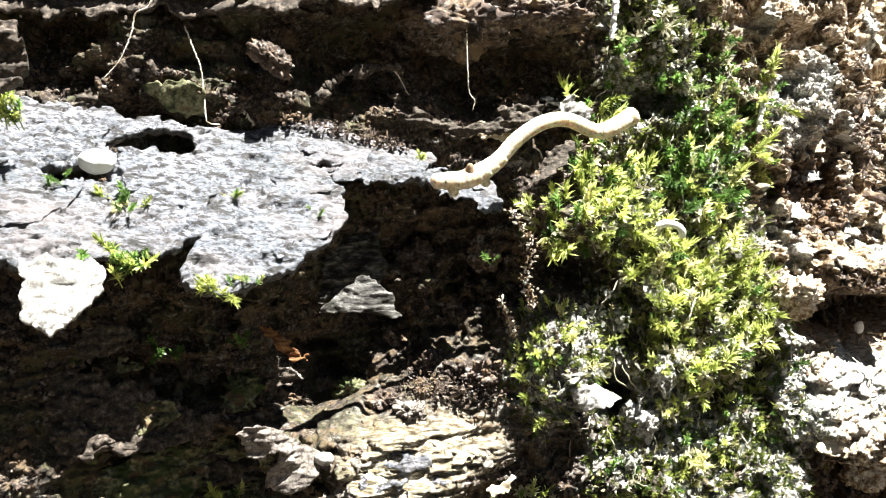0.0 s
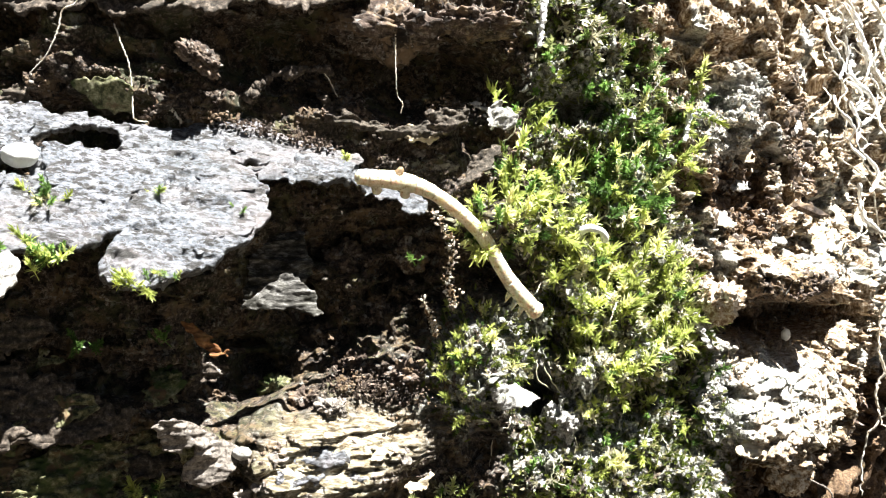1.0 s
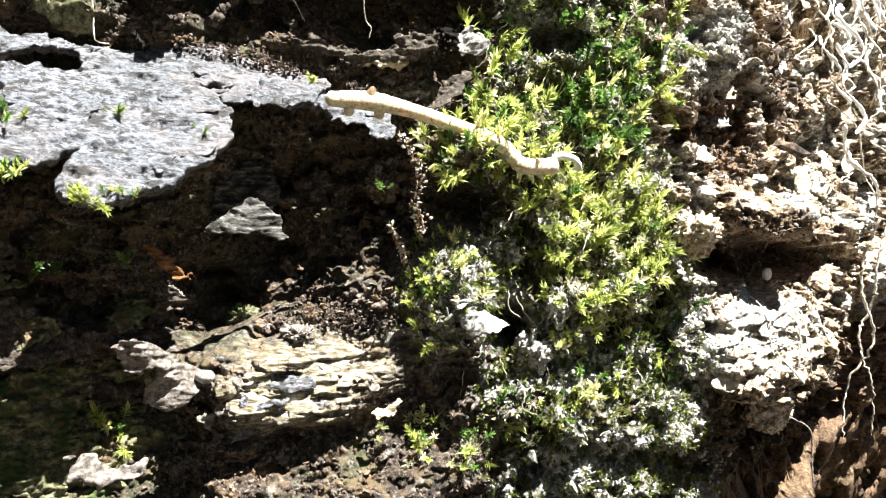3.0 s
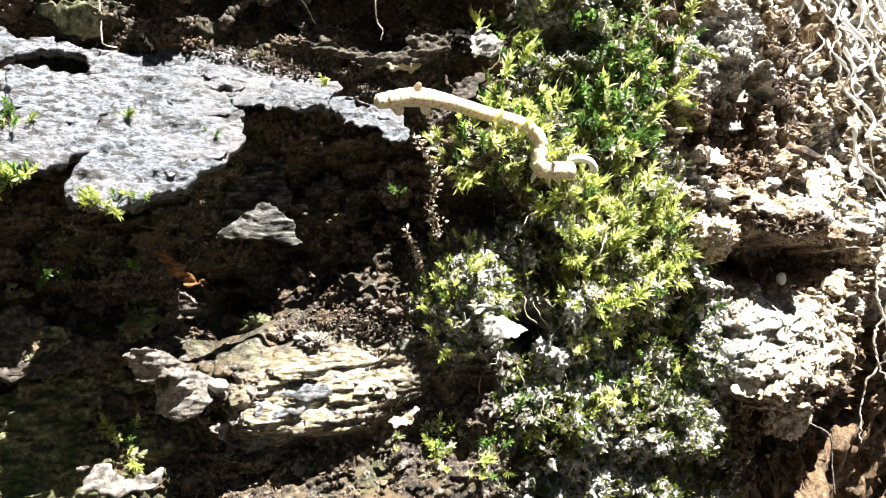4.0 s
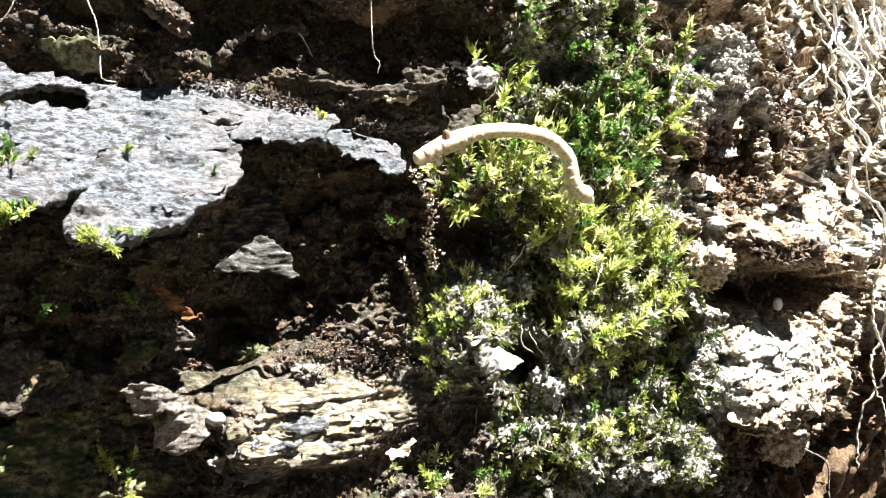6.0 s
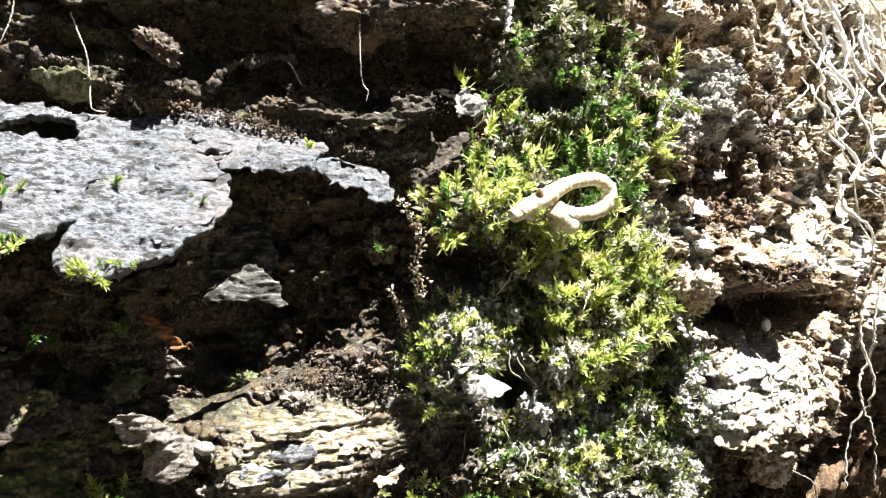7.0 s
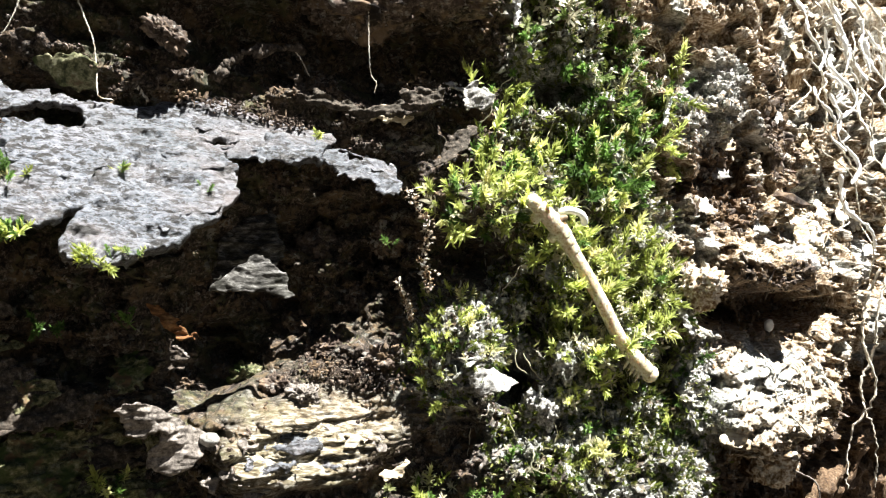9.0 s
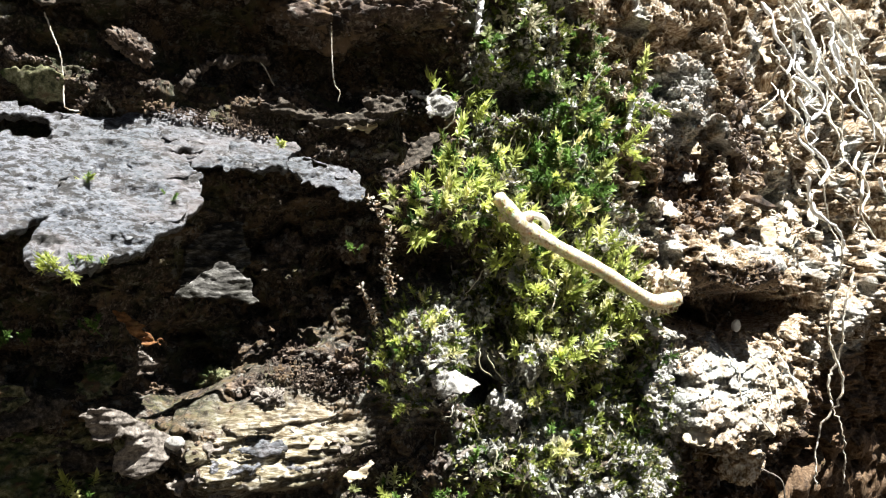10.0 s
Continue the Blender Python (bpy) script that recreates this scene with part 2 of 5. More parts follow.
def log_material():
    m, n, l, b = nodes_of("rotting_wood")
    squeeze = lambda stops: [(0.5 + (p - 0.52) * 0.65, c) for p, c in stops]
    soil = ramp_node(n, l, noise_node(n, l, 2100, 8, 0.75), squeeze(((0.34, (0.006, 0.004, 0.003)), (0.5, (0.036, 0.026, 0.019)), (0.62, (0.12, 0.09, 0.068)), (0.76, (0.36, 0.3, 0.25)))))
    pale = ramp_node(n, l, noise_node(n, l, 1500, 8, 0.72, (0.3, 1, 1.8)), squeeze(((0.3, (0.05, 0.034, 0.018)), (0.42, (0.15, 0.115, 0.065)), (0.52, (0.3, 0.255, 0.17)), (0.62, (0.52, 0.48, 0.39)), (0.72, (0.74, 0.71, 0.64)))))
    tan = ramp_node(n, l, noise_node(n, l, 1000, 9, 0.78), squeeze(((0.34, (0.055, 0.028, 0.011)), (0.46, (0.2, 0.125, 0.06)), (0.56, (0.42, 0.34, 0.235)), (0.68, (0.76, 0.72, 0.65)))))
    grey = ramp_node(n, l, noise_node(n, l, 1700, 8, 0.75), squeeze(((0.32, (0.1, 0.105, 0.085)), (0.48, (0.34, 0.35, 0.31)), (0.62, (0.78, 0.79, 0.77)))))
    patches = lambda scale, low, high, amount: ramp_node(n, l, noise_node(n, l, scale, 7, 0.7), ((low, (0, 0, 0)), (high, (amount,) * 3)))
    colour = mix_node(n, l, patches(330, 0.5, 0.6, 0.75), soil, (0.17, 0.115, 0.062))
    colour = mix_node(n, l, patches(210, 0.53, 0.6, 0.7), colour, (0.115, 0.112, 0.05))
    colour = mix_node(n, l, patches(560, 0.56, 0.63, 0.8), colour, (0.26, 0.25, 0.22))
    colour = mix_node(n, l, patches(700, 0.55, 0.6, 0.9), colour, (0.008, 0.006, 0.004))
    # Brown of rotten wood, kept dark to carry some of the recesses' shade.
    brown_shade = ramp_node(n, l, noise_node(n, l, 1200, 8, 0.75), squeeze(((0.32, (0.03, 0.016, 0.008)), (0.48, (0.12, 0.07, 0.034)), (0.62, (0.22, 0.14, 0.078)), (0.78, (0.42, 0.34, 0.25)))))
    for key, other in (("tan", tan), ("grey", grey), ("brown_shade", brown_shade), ("pale", pale)):
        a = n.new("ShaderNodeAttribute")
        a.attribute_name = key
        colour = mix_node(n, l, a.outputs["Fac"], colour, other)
    algae = ramp_node(n, l, noise_node(n, l, 130, 5), ((0.5, (0, 0, 0)), (0.72, (0.6, 0.6, 0.6))))
    a = n.new("ShaderNodeAttribute")
    a.attribute_name = "green"
    k = n.new("ShaderNodeMath")
    k.operation = "MULTIPLY"
    l.new(a.outputs["Fac"], k.inputs[0])
    l.new(algae, k.inputs[1])
    colour = mix_node(n, l, k.outputs[0], colour, (0.06, 0.085, 0.025))
    l.new(colour, b.inputs["Base Color"])
    b.inputs["Roughness"].default_value = 0.7
    b.inputs["Specular IOR Level"].default_value = 0.35
    bump_node(n, l, noise_node(n, l, 2600, 7, 0.78), 0.0004, b, 0.9)
    return m


WOOD = log_material()
BARK = rough_material("grey_bark", ((0.34, (0.02, 0.022, 0.026)), (0.42, (0.085, 0.094, 0.11)), (0.52, (0.135, 0.148, 0.17)), (0.64, (0.18, 0.19, 0.208)), (0.78, (0.27, 0.272, 0.28))), 1100, 90, (0.055, 0.066, 0.068), 0.43, 0.0004, (0.6, 1, 1.1), 0.6)
def add_flecks(m, colour, scale, stretch, low, high, amount=1.0):
    """Dark pits over what a rough material already shows."""
    n, l = m.node_tree.nodes, m.node_tree.links
    b = n["Principled BSDF"]
    old = b.inputs["Base Color"].links[0].from_socket
    mask = ramp_node(n, l, noise_node(n, l, scale, 5, 0.6, stretch), ((low, (0, 0, 0)), (high, (amount,) * 3)))
    l.new(mix_node(n, l, mask, old, colour), b.inputs["Base Color"])


BARK.node_tree.nodes["Principled BSDF"].inputs["Specular IOR Level"].default_value = 0.6
add_flecks(BARK, (0.25, 0.242, 0.262), 55, (0.8, 1, 1), 0.48, 0.6, 0.45)
add_flecks(BARK, (0.014, 0.012, 0.01), 1500, (0.45, 1, 1.2), 0.545, 0.575)
add_flecks(BARK, (0.022, 0.02, 0.018), 2800, (0.45, 1, 1.3), 0.555, 0.59, 0.9)
add_flecks(BARK, (0.2, 0.175, 0.17), 150, (0.5, 1, 1.2), 0.52, 0.7, 0.7)
add_flecks(BARK, (0.016, 0.014, 0.012), 700, (0.25, 1, 1.4), 0.58, 0.63)
FLAKE = rough_material("weathered_flake", ((0.32, (0.05, 0.042, 0.035)), (0.5, (0.2, 0.175, 0.15)), (0.75, (0.42, 0.38, 0.33))), 800, 160, (0.08, 0.065, 0.05))
# Darker than weathered_flake: part of the hollow's shade is put into this colour.
SLATE = rough_material("shaded_flake", ((0.36, (0.013, 0.012, 0.009)), (0.5, (0.05, 0.047, 0.041)), (0.62, (0.12, 0.115, 0.104)), (0.74, (0.28, 0.272, 0.255))), 700, 170, (0.03, 0.03, 0.014), stretch=(0.4, 1, 1.4))
WHITE = rough_material("bleached_bark", ((0.32, (0.12, 0.115, 0.1)), (0.48, (0.36, 0.35, 0.32)), (0.7, (0.62, 0.61, 0.58))), 900, 200, (0.2, 0.19, 0.165), bump=0.0004, stain_amount=0.6)
DARK = rough_material("dark_bark", ((0.3, (0.014, 0.011, 0.008)), (0.52, (0.07, 0.055, 0.042)), (0.66, (0.16, 0.128, 0.1)), (0.8, (0.3, 0.255, 0.21))), 900, 160, (0.04, 0.038, 0.026))
ORANGE = rough_material("orange_splinter", ((0.34, (0.06, 0.024, 0.009)), (0.5, (0.2, 0.09, 0.03)), (0.64, (0.34, 0.17, 0.065)), (0.78, (0.5, 0.3, 0.13))), 700, 160, (0.2, 0.09, 0.03), stretch=(0.4, 1, 1))
OLIVE = rough_material("algae_bark", ((0.34, (0.024, 0.026, 0.012)), (0.5, (0.14, 0.135, 0.065)), (0.64, (0.28, 0.265, 0.155)), (0.78, (0.42, 0.4, 0.29))), 800, 160, (0.06, 0.08, 0.03))
add_flecks(OLIVE, (0.05, 0.075, 0.02), 260, (1, 1, 1), 0.5, 0.62)
add_flecks(OLIVE, (0.13, 0.085, 0.045), 420, (1, 1, 1), 0.56, 0.64)
PALE = rough_material("pale_wood", ((0.3, (0.28, 0.21, 0.12)), (0.5, (0.52, 0.45, 0.32)), (0.7, (0.7, 0.65, 0.53))), 420, 150, (0.3, 0.22, 0.13), stretch=(0.2, 1, 2.2))
ROOT = rough_material("root_skin", ((0.3, (0.22, 0.16, 0.09)), (0.47, (0.62, 0.57, 0.46)), (0.65, (0.85, 0.83, 0.76))), 900, 200, (0.35, 0.26, 0.16))
add_flecks(WHITE, (0.09, 0.075, 0.06), 1100, (0.3, 1, 1.3), 0.6, 0.68)
add_flecks(FLAKE, (0.03, 0.025, 0.02), 1100, (0.25, 1, 1.3), 0.6, 0.68)
SKIN = rough_material("caterpillar_skin", ((0.3, (0.34, 0.24, 0.12)), (0.42, (0.64, 0.55, 0.36)), (0.54, (0.8, 0.74, 0.56)), (0.72, (0.88, 0.85, 0.72))), 1500, 450, (0.5, 0.37, 0.2), 0.5, 0.0002, stain_amount=0.4)
SKIN.node_tree.nodes["Principled BSDF"].inputs["Subsurface Weight"].default_value = 0.5
SKIN.node_tree.nodes["Principled BSDF"].inputs["Subsurface Radius"].default_value = (1.0, 0.7, 0.4)
SKIN.node_tree.nodes["Principled BSDF"].inputs["Subsurface Scale"].default_value = 0.0012
SKIN_DARK = rough_material("caterpillar_horn", ((0.3, (0.14, 0.09, 0.05)), (0.6, (0.3, 0.21, 0.12)), (0.8, (0.5, 0.4, 0.26))), 1500, 500, (0.2, 0.1, 0.05), 0.5, 0.00005)
FUNGUS = rough_material("white_fungus", ((0.3, (0.7, 0.7, 0.67)), (0.6, (0.82, 0.82, 0.8))), 900, 300, (0.6, 0.6, 0.55), 0.7, 0.0001, stain_amount=0.2)
CRUMB = rough_material("soil_crumb", ((0.34, (0.02, 0.014, 0.01)), (0.5, (0.088, 0.064, 0.048)), (0.64, (0.2, 0.155, 0.12)), (0.78, (0.42, 0.36, 0.3))), 650, 180, (0.075, 0.05, 0.038))
add_flecks(CRUMB, (0.21, 0.145, 0.085), 330, (1, 1, 1), 0.5, 0.6, 0.75)
add_flecks(CRUMB, (0.012, 0.009, 0.007), 420, (1, 1, 1), 0.53, 0.6, 0.9)
add_flecks(CRUMB, (0.3, 0.28, 0.25), 800, (1, 1, 1), 0.58, 0.64, 0.8)
LICHEN = rough_material("pale_lichen", ((0.3, (0.06, 0.062, 0.04)), (0.46, (0.22, 0.22, 0.18)), (0.56, (0.42, 0.42, 0.38)), (0.68, (0.7, 0.7, 0.67))), 700, 160, (0.14, 0.15, 0.09))
CRUST = rough_material("bleached_crumb", ((0.34, (0.12, 0.066, 0.03)), (0.47, (0.34, 0.25, 0.15)), (0.56, (0.6, 0.54, 0.44)), (0.68, (0.82, 0.79, 0.73))), 700, 160, (0.24, 0.15, 0.08))
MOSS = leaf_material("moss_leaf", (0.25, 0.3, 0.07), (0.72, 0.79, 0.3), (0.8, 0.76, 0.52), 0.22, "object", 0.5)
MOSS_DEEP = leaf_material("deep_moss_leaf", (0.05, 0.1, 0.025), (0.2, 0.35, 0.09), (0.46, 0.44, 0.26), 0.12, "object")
CARPET = leaf_material("moss_carpet_leaf", (0.05, 0.08, 0.015), (0.2, 0.24, 0.05), (0.36, 0.33, 0.2), 0.3)
STRAW = leaf_material("dead_moss_leaf", (0.34, 0.3, 0.2), (0.6, 0.57, 0.46), (0.72, 0.7, 0.64), 0.35, glow=0.3)

# Floor colour, set by how much warm light it throws up at the log.
LITTER = rough_material("leaf_litter", ((0.3, (0.012, 0.008, 0.005)), (0.55, (0.038, 0.026, 0.015)), (0.8, (0.08, 0.058, 0.034))), 60, 3, (0.034, 0.03, 0.015), bump=0.004)

# ---- the log: one thick rotting body ----
fine = 0.14
gx = np.concatenate([np.arange(-150, -56, 1.5), np.arange(-56, 46, fine), np.arange(46, 72, 0.26), np.arange(72, 150, 0.8)])
gz = np.concatenate([np.arange(-80, -33, 1.5), np.arange(-33, 38, fine), np.arange(38, 62, 0.4), np.arange(62, 96, 1.5)])
X, Z = np.meshgrid(gx, gz, indexing="ij")
lean = np.interp(gx, [-50, -25, -8, 12, 36, 60], [0.32, 0.3, 0.2, 0.1, 0.18, 0.2])[:, None]
line_x = np.arange(-160, 160, 0.5)
line_y = np.interp(line_x, [-150, -70, -45, -30, -20, -10, 0, 10, 20, 30, 37, 44, 50, 58, 66, 80, 95, 150], [0, -16, -16, -11, -7, -2.5, 0.5, 3, 8, 14.5, 20.5, 26, 32, 39, 46, 62, 78, 140])
line_y = np.convolve(np.pad(line_y, 6, mode="edge"), np.ones(13) / 13, mode="valid")
Y = np.interp(gx, line_x, line_y)[:, None] + lean * np.clip(Z, -40, 45)
Y += 0.012 * np.clip(np.abs(Z) - 38, 0, 99) ** 2
Y += 0.2 * step(44, 56, X) * np.clip(Z - 6, 0, 60)
D = np.zeros(X.shape)
SX, SZ = X + 3.0 * fbm(X / 4, Z / 4, 31, 3), Z + 3.0 * fbm(X / 4, Z / 4, 37, 3)
ZX, ZZ = X + 5.0 * fbm(X / 5, Z / 5, 41, 4), Z + 4.0 * fbm(X / 5, Z / 4, 43, 4)


def swell(cx, cz, rx, rz, height, power=1.0):
    """A rounded rise (or hollow) of the log."""
    global D
    D += height * np.exp(-(((SX - cx) / rx) ** 2 + ((SZ - cz) / rz) ** 2) ** power)


def zone(cx, cz, rx, rz, power=2.0):
    return np.exp(-(((ZX - cx) / rx) ** 2 + ((ZZ - cz) / rz) ** 2) ** power)


# overhang along the top, and the dark crevice under it
rim = Z + 4.0 * fbm(X / 9, Z / 30, 51, 4)
D += (np.interp(gx, [-60, -28, -18, 4, 12], [5, 4.5, 1.5, 1, 0])[:, None]) * step(30.5, 33.5, rim)
swell(-3.4, 25.6, 9, 4.8, -10, 2.5)
swell(-20.5, 26.5, 10, 4.2, -7, 2)
swell(-52.4, 28.2, 5.5, 4, -8, 2)
swell(2.2, 18.2, 2.6, 3.0, -5, 2)
# hollow beside the bark plate and its holes
swell(-10.1, 1.6, 13, 9.5, -5.6, 2)
swell(-7.5, 2.2, 2.0, 1.5, -5, 2)
swell(4.5, 3.1, 4.2, 2.6, -7, 2)
swell(-4.0, -4.3, 2.6, 1.8, -3.5, 2)
swell(10.7, -11.3, 2.4, 3.0, -5, 2)
swell(-14.0, 5.3, 5.5, 2.0, -4, 2)
swell(-0.3, -8.2, 3, 6, -2, 2)
swell(-20.9, -4.8, 8.5, 7.5, -8, 2)
swell(4.2, 7.9, 4.8, 4.2, 6.4, 1.5)
swell(-35.0, -12.4, 14, 9, -5.5, 2)
swell(-33.5, -24.3, 14, 8, -10, 2)
swell(-19.9, -8.0, 5.5, 3.6, -3.5, 2)
swell(-24.0, -9.5, 4.0, 3.6, -3.5, 2)
swell(10.6, -11.2, 2.2, 2.6, -3, 2)
swell(-23.5, -11.6, 5.0, 2.8, -4.5, 2)
# rises
swell(3.2, -7.9, 5.6, 6.6, 6.0, 1.6)
swell(13.5, -13.8, 2.8, 3.2, 1.6, 1.6)
swell(9.4, 11.3, 6, 7, 2.2, 1.5)
swell(-12.2, -16.5, 12, 4.6, 1.2, 2)
swell(-33.7, -20.7, 15, 7, 0.8, 1.5)
swell(-31.0, 22.1, 7, 2.5, 2.0, 1.5)
swell(-8.2, 20.2, 9, 1.3, 1.8, 2)
swell(-20.4, 0.1, 5, 6, 0.6, 1.5)
# far side ledges and recesses
def apron(cx, cz, rx, rz, out):
    """A shelf that slopes outwards to a sharp lower edge."""
    global D
    mask = np.exp(-(((SX - cx) / rx) ** 2 + ((SZ - cz) / rz) ** 2) ** 4)
    D += out * mask * (0.5 + 0.5 * np.clip((cz - SZ) / rz, -1, 1))


apron(-11.0, -15.8, 11.2, 5.2, 5.5)
apron(-18.5, -20.9, 4, 3.5, 3)
apron(-6.0, -26.0, 17, 4.6, 6.5)
apron(47.4, 4.8, 11.5, 4.6, 9.5)
apron(60.0, 3.6, 9.0, 4.4, 8.0)
apron(49.0, -14.3, 12.5, 7.5, 13)
calm = zone(46.1, -12.5, 9.5, 6)
apron(42.2, 26.7, 5.5, 5.5, 4)
apron(33.9, 0.9, 3.6, 4.2, 4)
apron(22.2, 1.0, 9, 11, 4.8)
apron(18.9, -19.0, 10, 6, 3.2)
apron(36.0, -15.1, 4.2, 9, 3)
apron(31.5, -23.0, 5.5, 4.5, 4.5)
apron(42.0, -27.5, 5.0, 3.0, 3.5)
swell(50.0, -2.8, 13.5, 3.0, -11, 2)
swell(57.5, -3.4, 9, 3.4, -12, 2)
swell(58.0, -33.0, 13, 8, -9, 2)
swell(-39.6, 16.2, 7, 4, -10, 2)
swell(53.1, -28.1, 17, 4.6, -6, 2)
swell(44.1, -24.7, 1.7, 2.2, -5, 2)
swell(47.4, -23.1, 2.6, 3.0, 4, 1.5)
swell(40.6, 14.6, 5.5, 5.0, -7, 1.6)
swell(43.1, 17.1, 1.3, 1.4, -4, 2)
swell(50.1, 15.1, 1.6, 2.2, -5, 2)
swell(14.2, 23.9, 5.5, 2.0, -7, 2)
swell(15.7, 17.7, 2.6, 3.0, -4, 2)
swell(67.5, -28.6, 6, 12, -6, 2)

white = zone(35.6, -15.9, 3.2, 9.5) + zone(21.1, -26.7, 7, 2.6) + zone(31.5, -23.5, 4.5, 4.5) + zone(39.0, 26.0, 6.5, 6)
pale = step(-21.5, -18.5, X + 1.5 * fbm(X / 3, Z / 2, 199)) * np.clip(zone(-10.8, -16.3, 8.9, 4.6) + zone(-17.2, -21.0, 2.6, 3.6) * 0.7, 0, 1)
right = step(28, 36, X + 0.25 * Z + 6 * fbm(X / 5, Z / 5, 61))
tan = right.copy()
# Rotten brown wood, plus shade put in as colour in recesses and undercut.
brown_shade = np.clip(zone(40.5, 14.5, 6.5, 6) + right * step(-26, -30, Z - 0.28 * (X - 29) + 3 * fbm(X / 5, Z / 5, 118)) + zone(41.2, 14.3, 6.0, 5.5) + zone(50.7, -2.9, 13, 3.2) + zone(47.2, 2.0, 12, 1.8) + 0.6 * zone(49.3, -28.6, 22, 6) + zone(53.8, 25.3, 5, 12) * 0.7, 0, 1)
mossy = step(6, 11, X + 5 * fbm(X / 6, Z / 6, 63)) * (1 - right)
grey = 0.75 * mossy * step(-0.05, 0.15, fbm(X / 3, Z / 3, 67)) + zone(3.1, -7.8, 5.6, 6.6) * 0.5 + 0.7 * right * step(0.02, 0.16, fbm(X / 4, Z / 4, 69)) * step(-20, -14, Z) + 0.8 * white + 0.4 * calm
warp = Z + 2.4 * fbm(X / 5, Z / 3, 70, 4)
fibres = fbm(X / 3.6, warp / 0.8, 71, 4) + 0.6 * fbm(X / 1.6, warp / 0.4, 73, 3)
lumps = 0.5 - cells(X / 0.9, Z / 0.8, 75) + 0.45 * (0.5 - cells(X / 0.45, Z / 0.42, 76))
lumps2 = 0.5 - cells(X / 2.1, Z / 1.8, 77)
pits = step(0.6, 0.82, soft_noise(X / 2.2, Z / 1.7, 79))
D += 2.2 * fbm(X / 9, Z / 6, 81, 4)
hollow = zone(-9, 0, 12, 11)
D += (1 - pale) * ((0.8 + 0.5 * hollow) * lumps + 0.9 * hollow * lumps2 + 0.5 * fbm(X / 1.2, Z / 0.9, 83, 4))
D += 1.0 * fibres * (1 - mossy) * (0.5 + 0.1 * pale) * (1 - 0.6 * right)
D += pale * (0.35 * fbm(X / 1.6, Z / 0.3, 72, 4) + 0.7 * fbm(X / 2.4, Z / 1.3, 74, 6))
D += mossy * (2.1 * lumps2 + 0.8 * lumps)
lamina = (Z + 0.9 * fbm(X / 6, Z / 4, 170) + 0.4 * fbm(X / 1.3, Z / 1.2, 171, 3)) / 0.68
lamina = lamina - np.floor(lamina)
thick_lamina = (Z - 0.06 * X + 2.2 * fbm(X / 7, Z / 5, 173)) / 2.3
thick_lamina = thick_lamina - np.floor(thick_lamina)
slant = (Z - 0.22 * X + 2.4 * fbm(X / 8, Z / 5, 175) + 0.5 * fbm(X / 1.6, Z / 1.4, 176, 3)) / 1.5
slant = slant - np.floor(slant)
broken = step(0.3, 0.6, soft_noise(X / 2.2, Z / 0.8, 177)) * (0.4 + soft_noise(X / 0.9, Z / 0.6, 178))
D += pale * (0.3 * (1 - lamina) * step(0.0, 0.25, lamina) * broken + 0.9 * (1 - thick_lamina) * step(0.0, 0.15, thick_lamina) * step(0.25, 0.7, soft_noise(X / 3.2, Z / 2, 179)))
D -= pale * 1.1 * step(0.1, 0.2, fbm(X / 4.4, Z / 1.6, 183, 5))
shade = np.clip(hollow + zone(-34, -10, 16, 14) + zone(-30, 25, 30, 5), 0, 1) * (1 - pale)
cracks = step(0.06, 0.2, fbm(X / 4.5, Z / 3.2, 191, 5))
D += shade * 3.2 * (0.45 - cells(X / 3.3, Z / 2.8, 185)) - 3.2 * shade * cracks + hollow * 0.9 * fbm(X / 1.4, Z / 1.4, 187, 5)
D += calm * 1.3 * (1 - slant) * step(0.0, 0.2, slant) * (0.1 + 1.5 * soft_noise(X / 3.5, Z / 1.8, 180))
gaps = np.clip(zone(9.7, -9.8, 2.3, 3.6) + zone(5.4, 2.9, 3.6, 2.3) + zone(14.4, 23.8, 5.6, 1.9) + zone(5.2, -16.5, 2.2, 2.6), 0, 1)
D -= 3.0 * gaps
clods = step(0.1, 0.22, fbm(X / 4.2, Z / 5.2, 181, 4))
D -= mossy * 3.2 * clods
deep = step(0.1, 0.3, fbm(X / 7, Z / 4.5, 88, 4))
D += (1 - 0.6 * calm) * right * (0.3 * lumps2 + 0.25 * lumps + 1.2 * fibres + 3.4 * (0.12 - np.abs(fbm(X / 3.4, Z / 2.2, 121, 5))) + 0.9 * fbm(X / 1.1, Z / 0.8, 123, 4) - 2.6 * pits - 3.6 * deep + 4.2 * fbm(X / 9, Z / 4, 85, 5))
D -= pits * (1.0 - pale) * (1 - right) * 1.1
layer = Z / 5.2 + 4.0 * fbm(X / 14, Z / 10, 101, 5) + 0.5 * fbm(X / 3, Z / 3, 103, 3)
layer = layer - np.floor(layer)
ledge = layer ** 1.4 * (1 - step(0.86, 1.0, layer))
D += ledge * (0.6 + 1.8 * soft_noise(X / 9, Z / 5, 105)) * (1.0 - 0.75 * mossy - 0.5 * np.clip(pale, 0, 1) - 0.5 * right)
shelf = Z / 9.5 - 0.12 + 2.6 * fbm(X / 15, Z / 12, 113, 5)
shelf = shelf - np.floor(shelf)
D += right * 2.6 * (1 - shelf) * step(0.0, 0.13, shelf) * (0.5 + 0.8 * soft_noise(X / 8, Z / 6, 115))
under = step(-30.5, -34, Z - 0.28 * (X - 29) + 5 * fbm(X / 7, Z / 7, 117))
D += right * under * (4.5 * (0.12 - np.abs(fbm(X / 4, Z / 3, 125, 5))) + 3.5 * fbm(X / 2.2, Z / 1.4, 127, 5)) * 0.8
depth = np.clip(0.28 * (X - 29) - 31 - Z, 0, 32)
D -= right * under * (1.2 + 0.5 * depth)
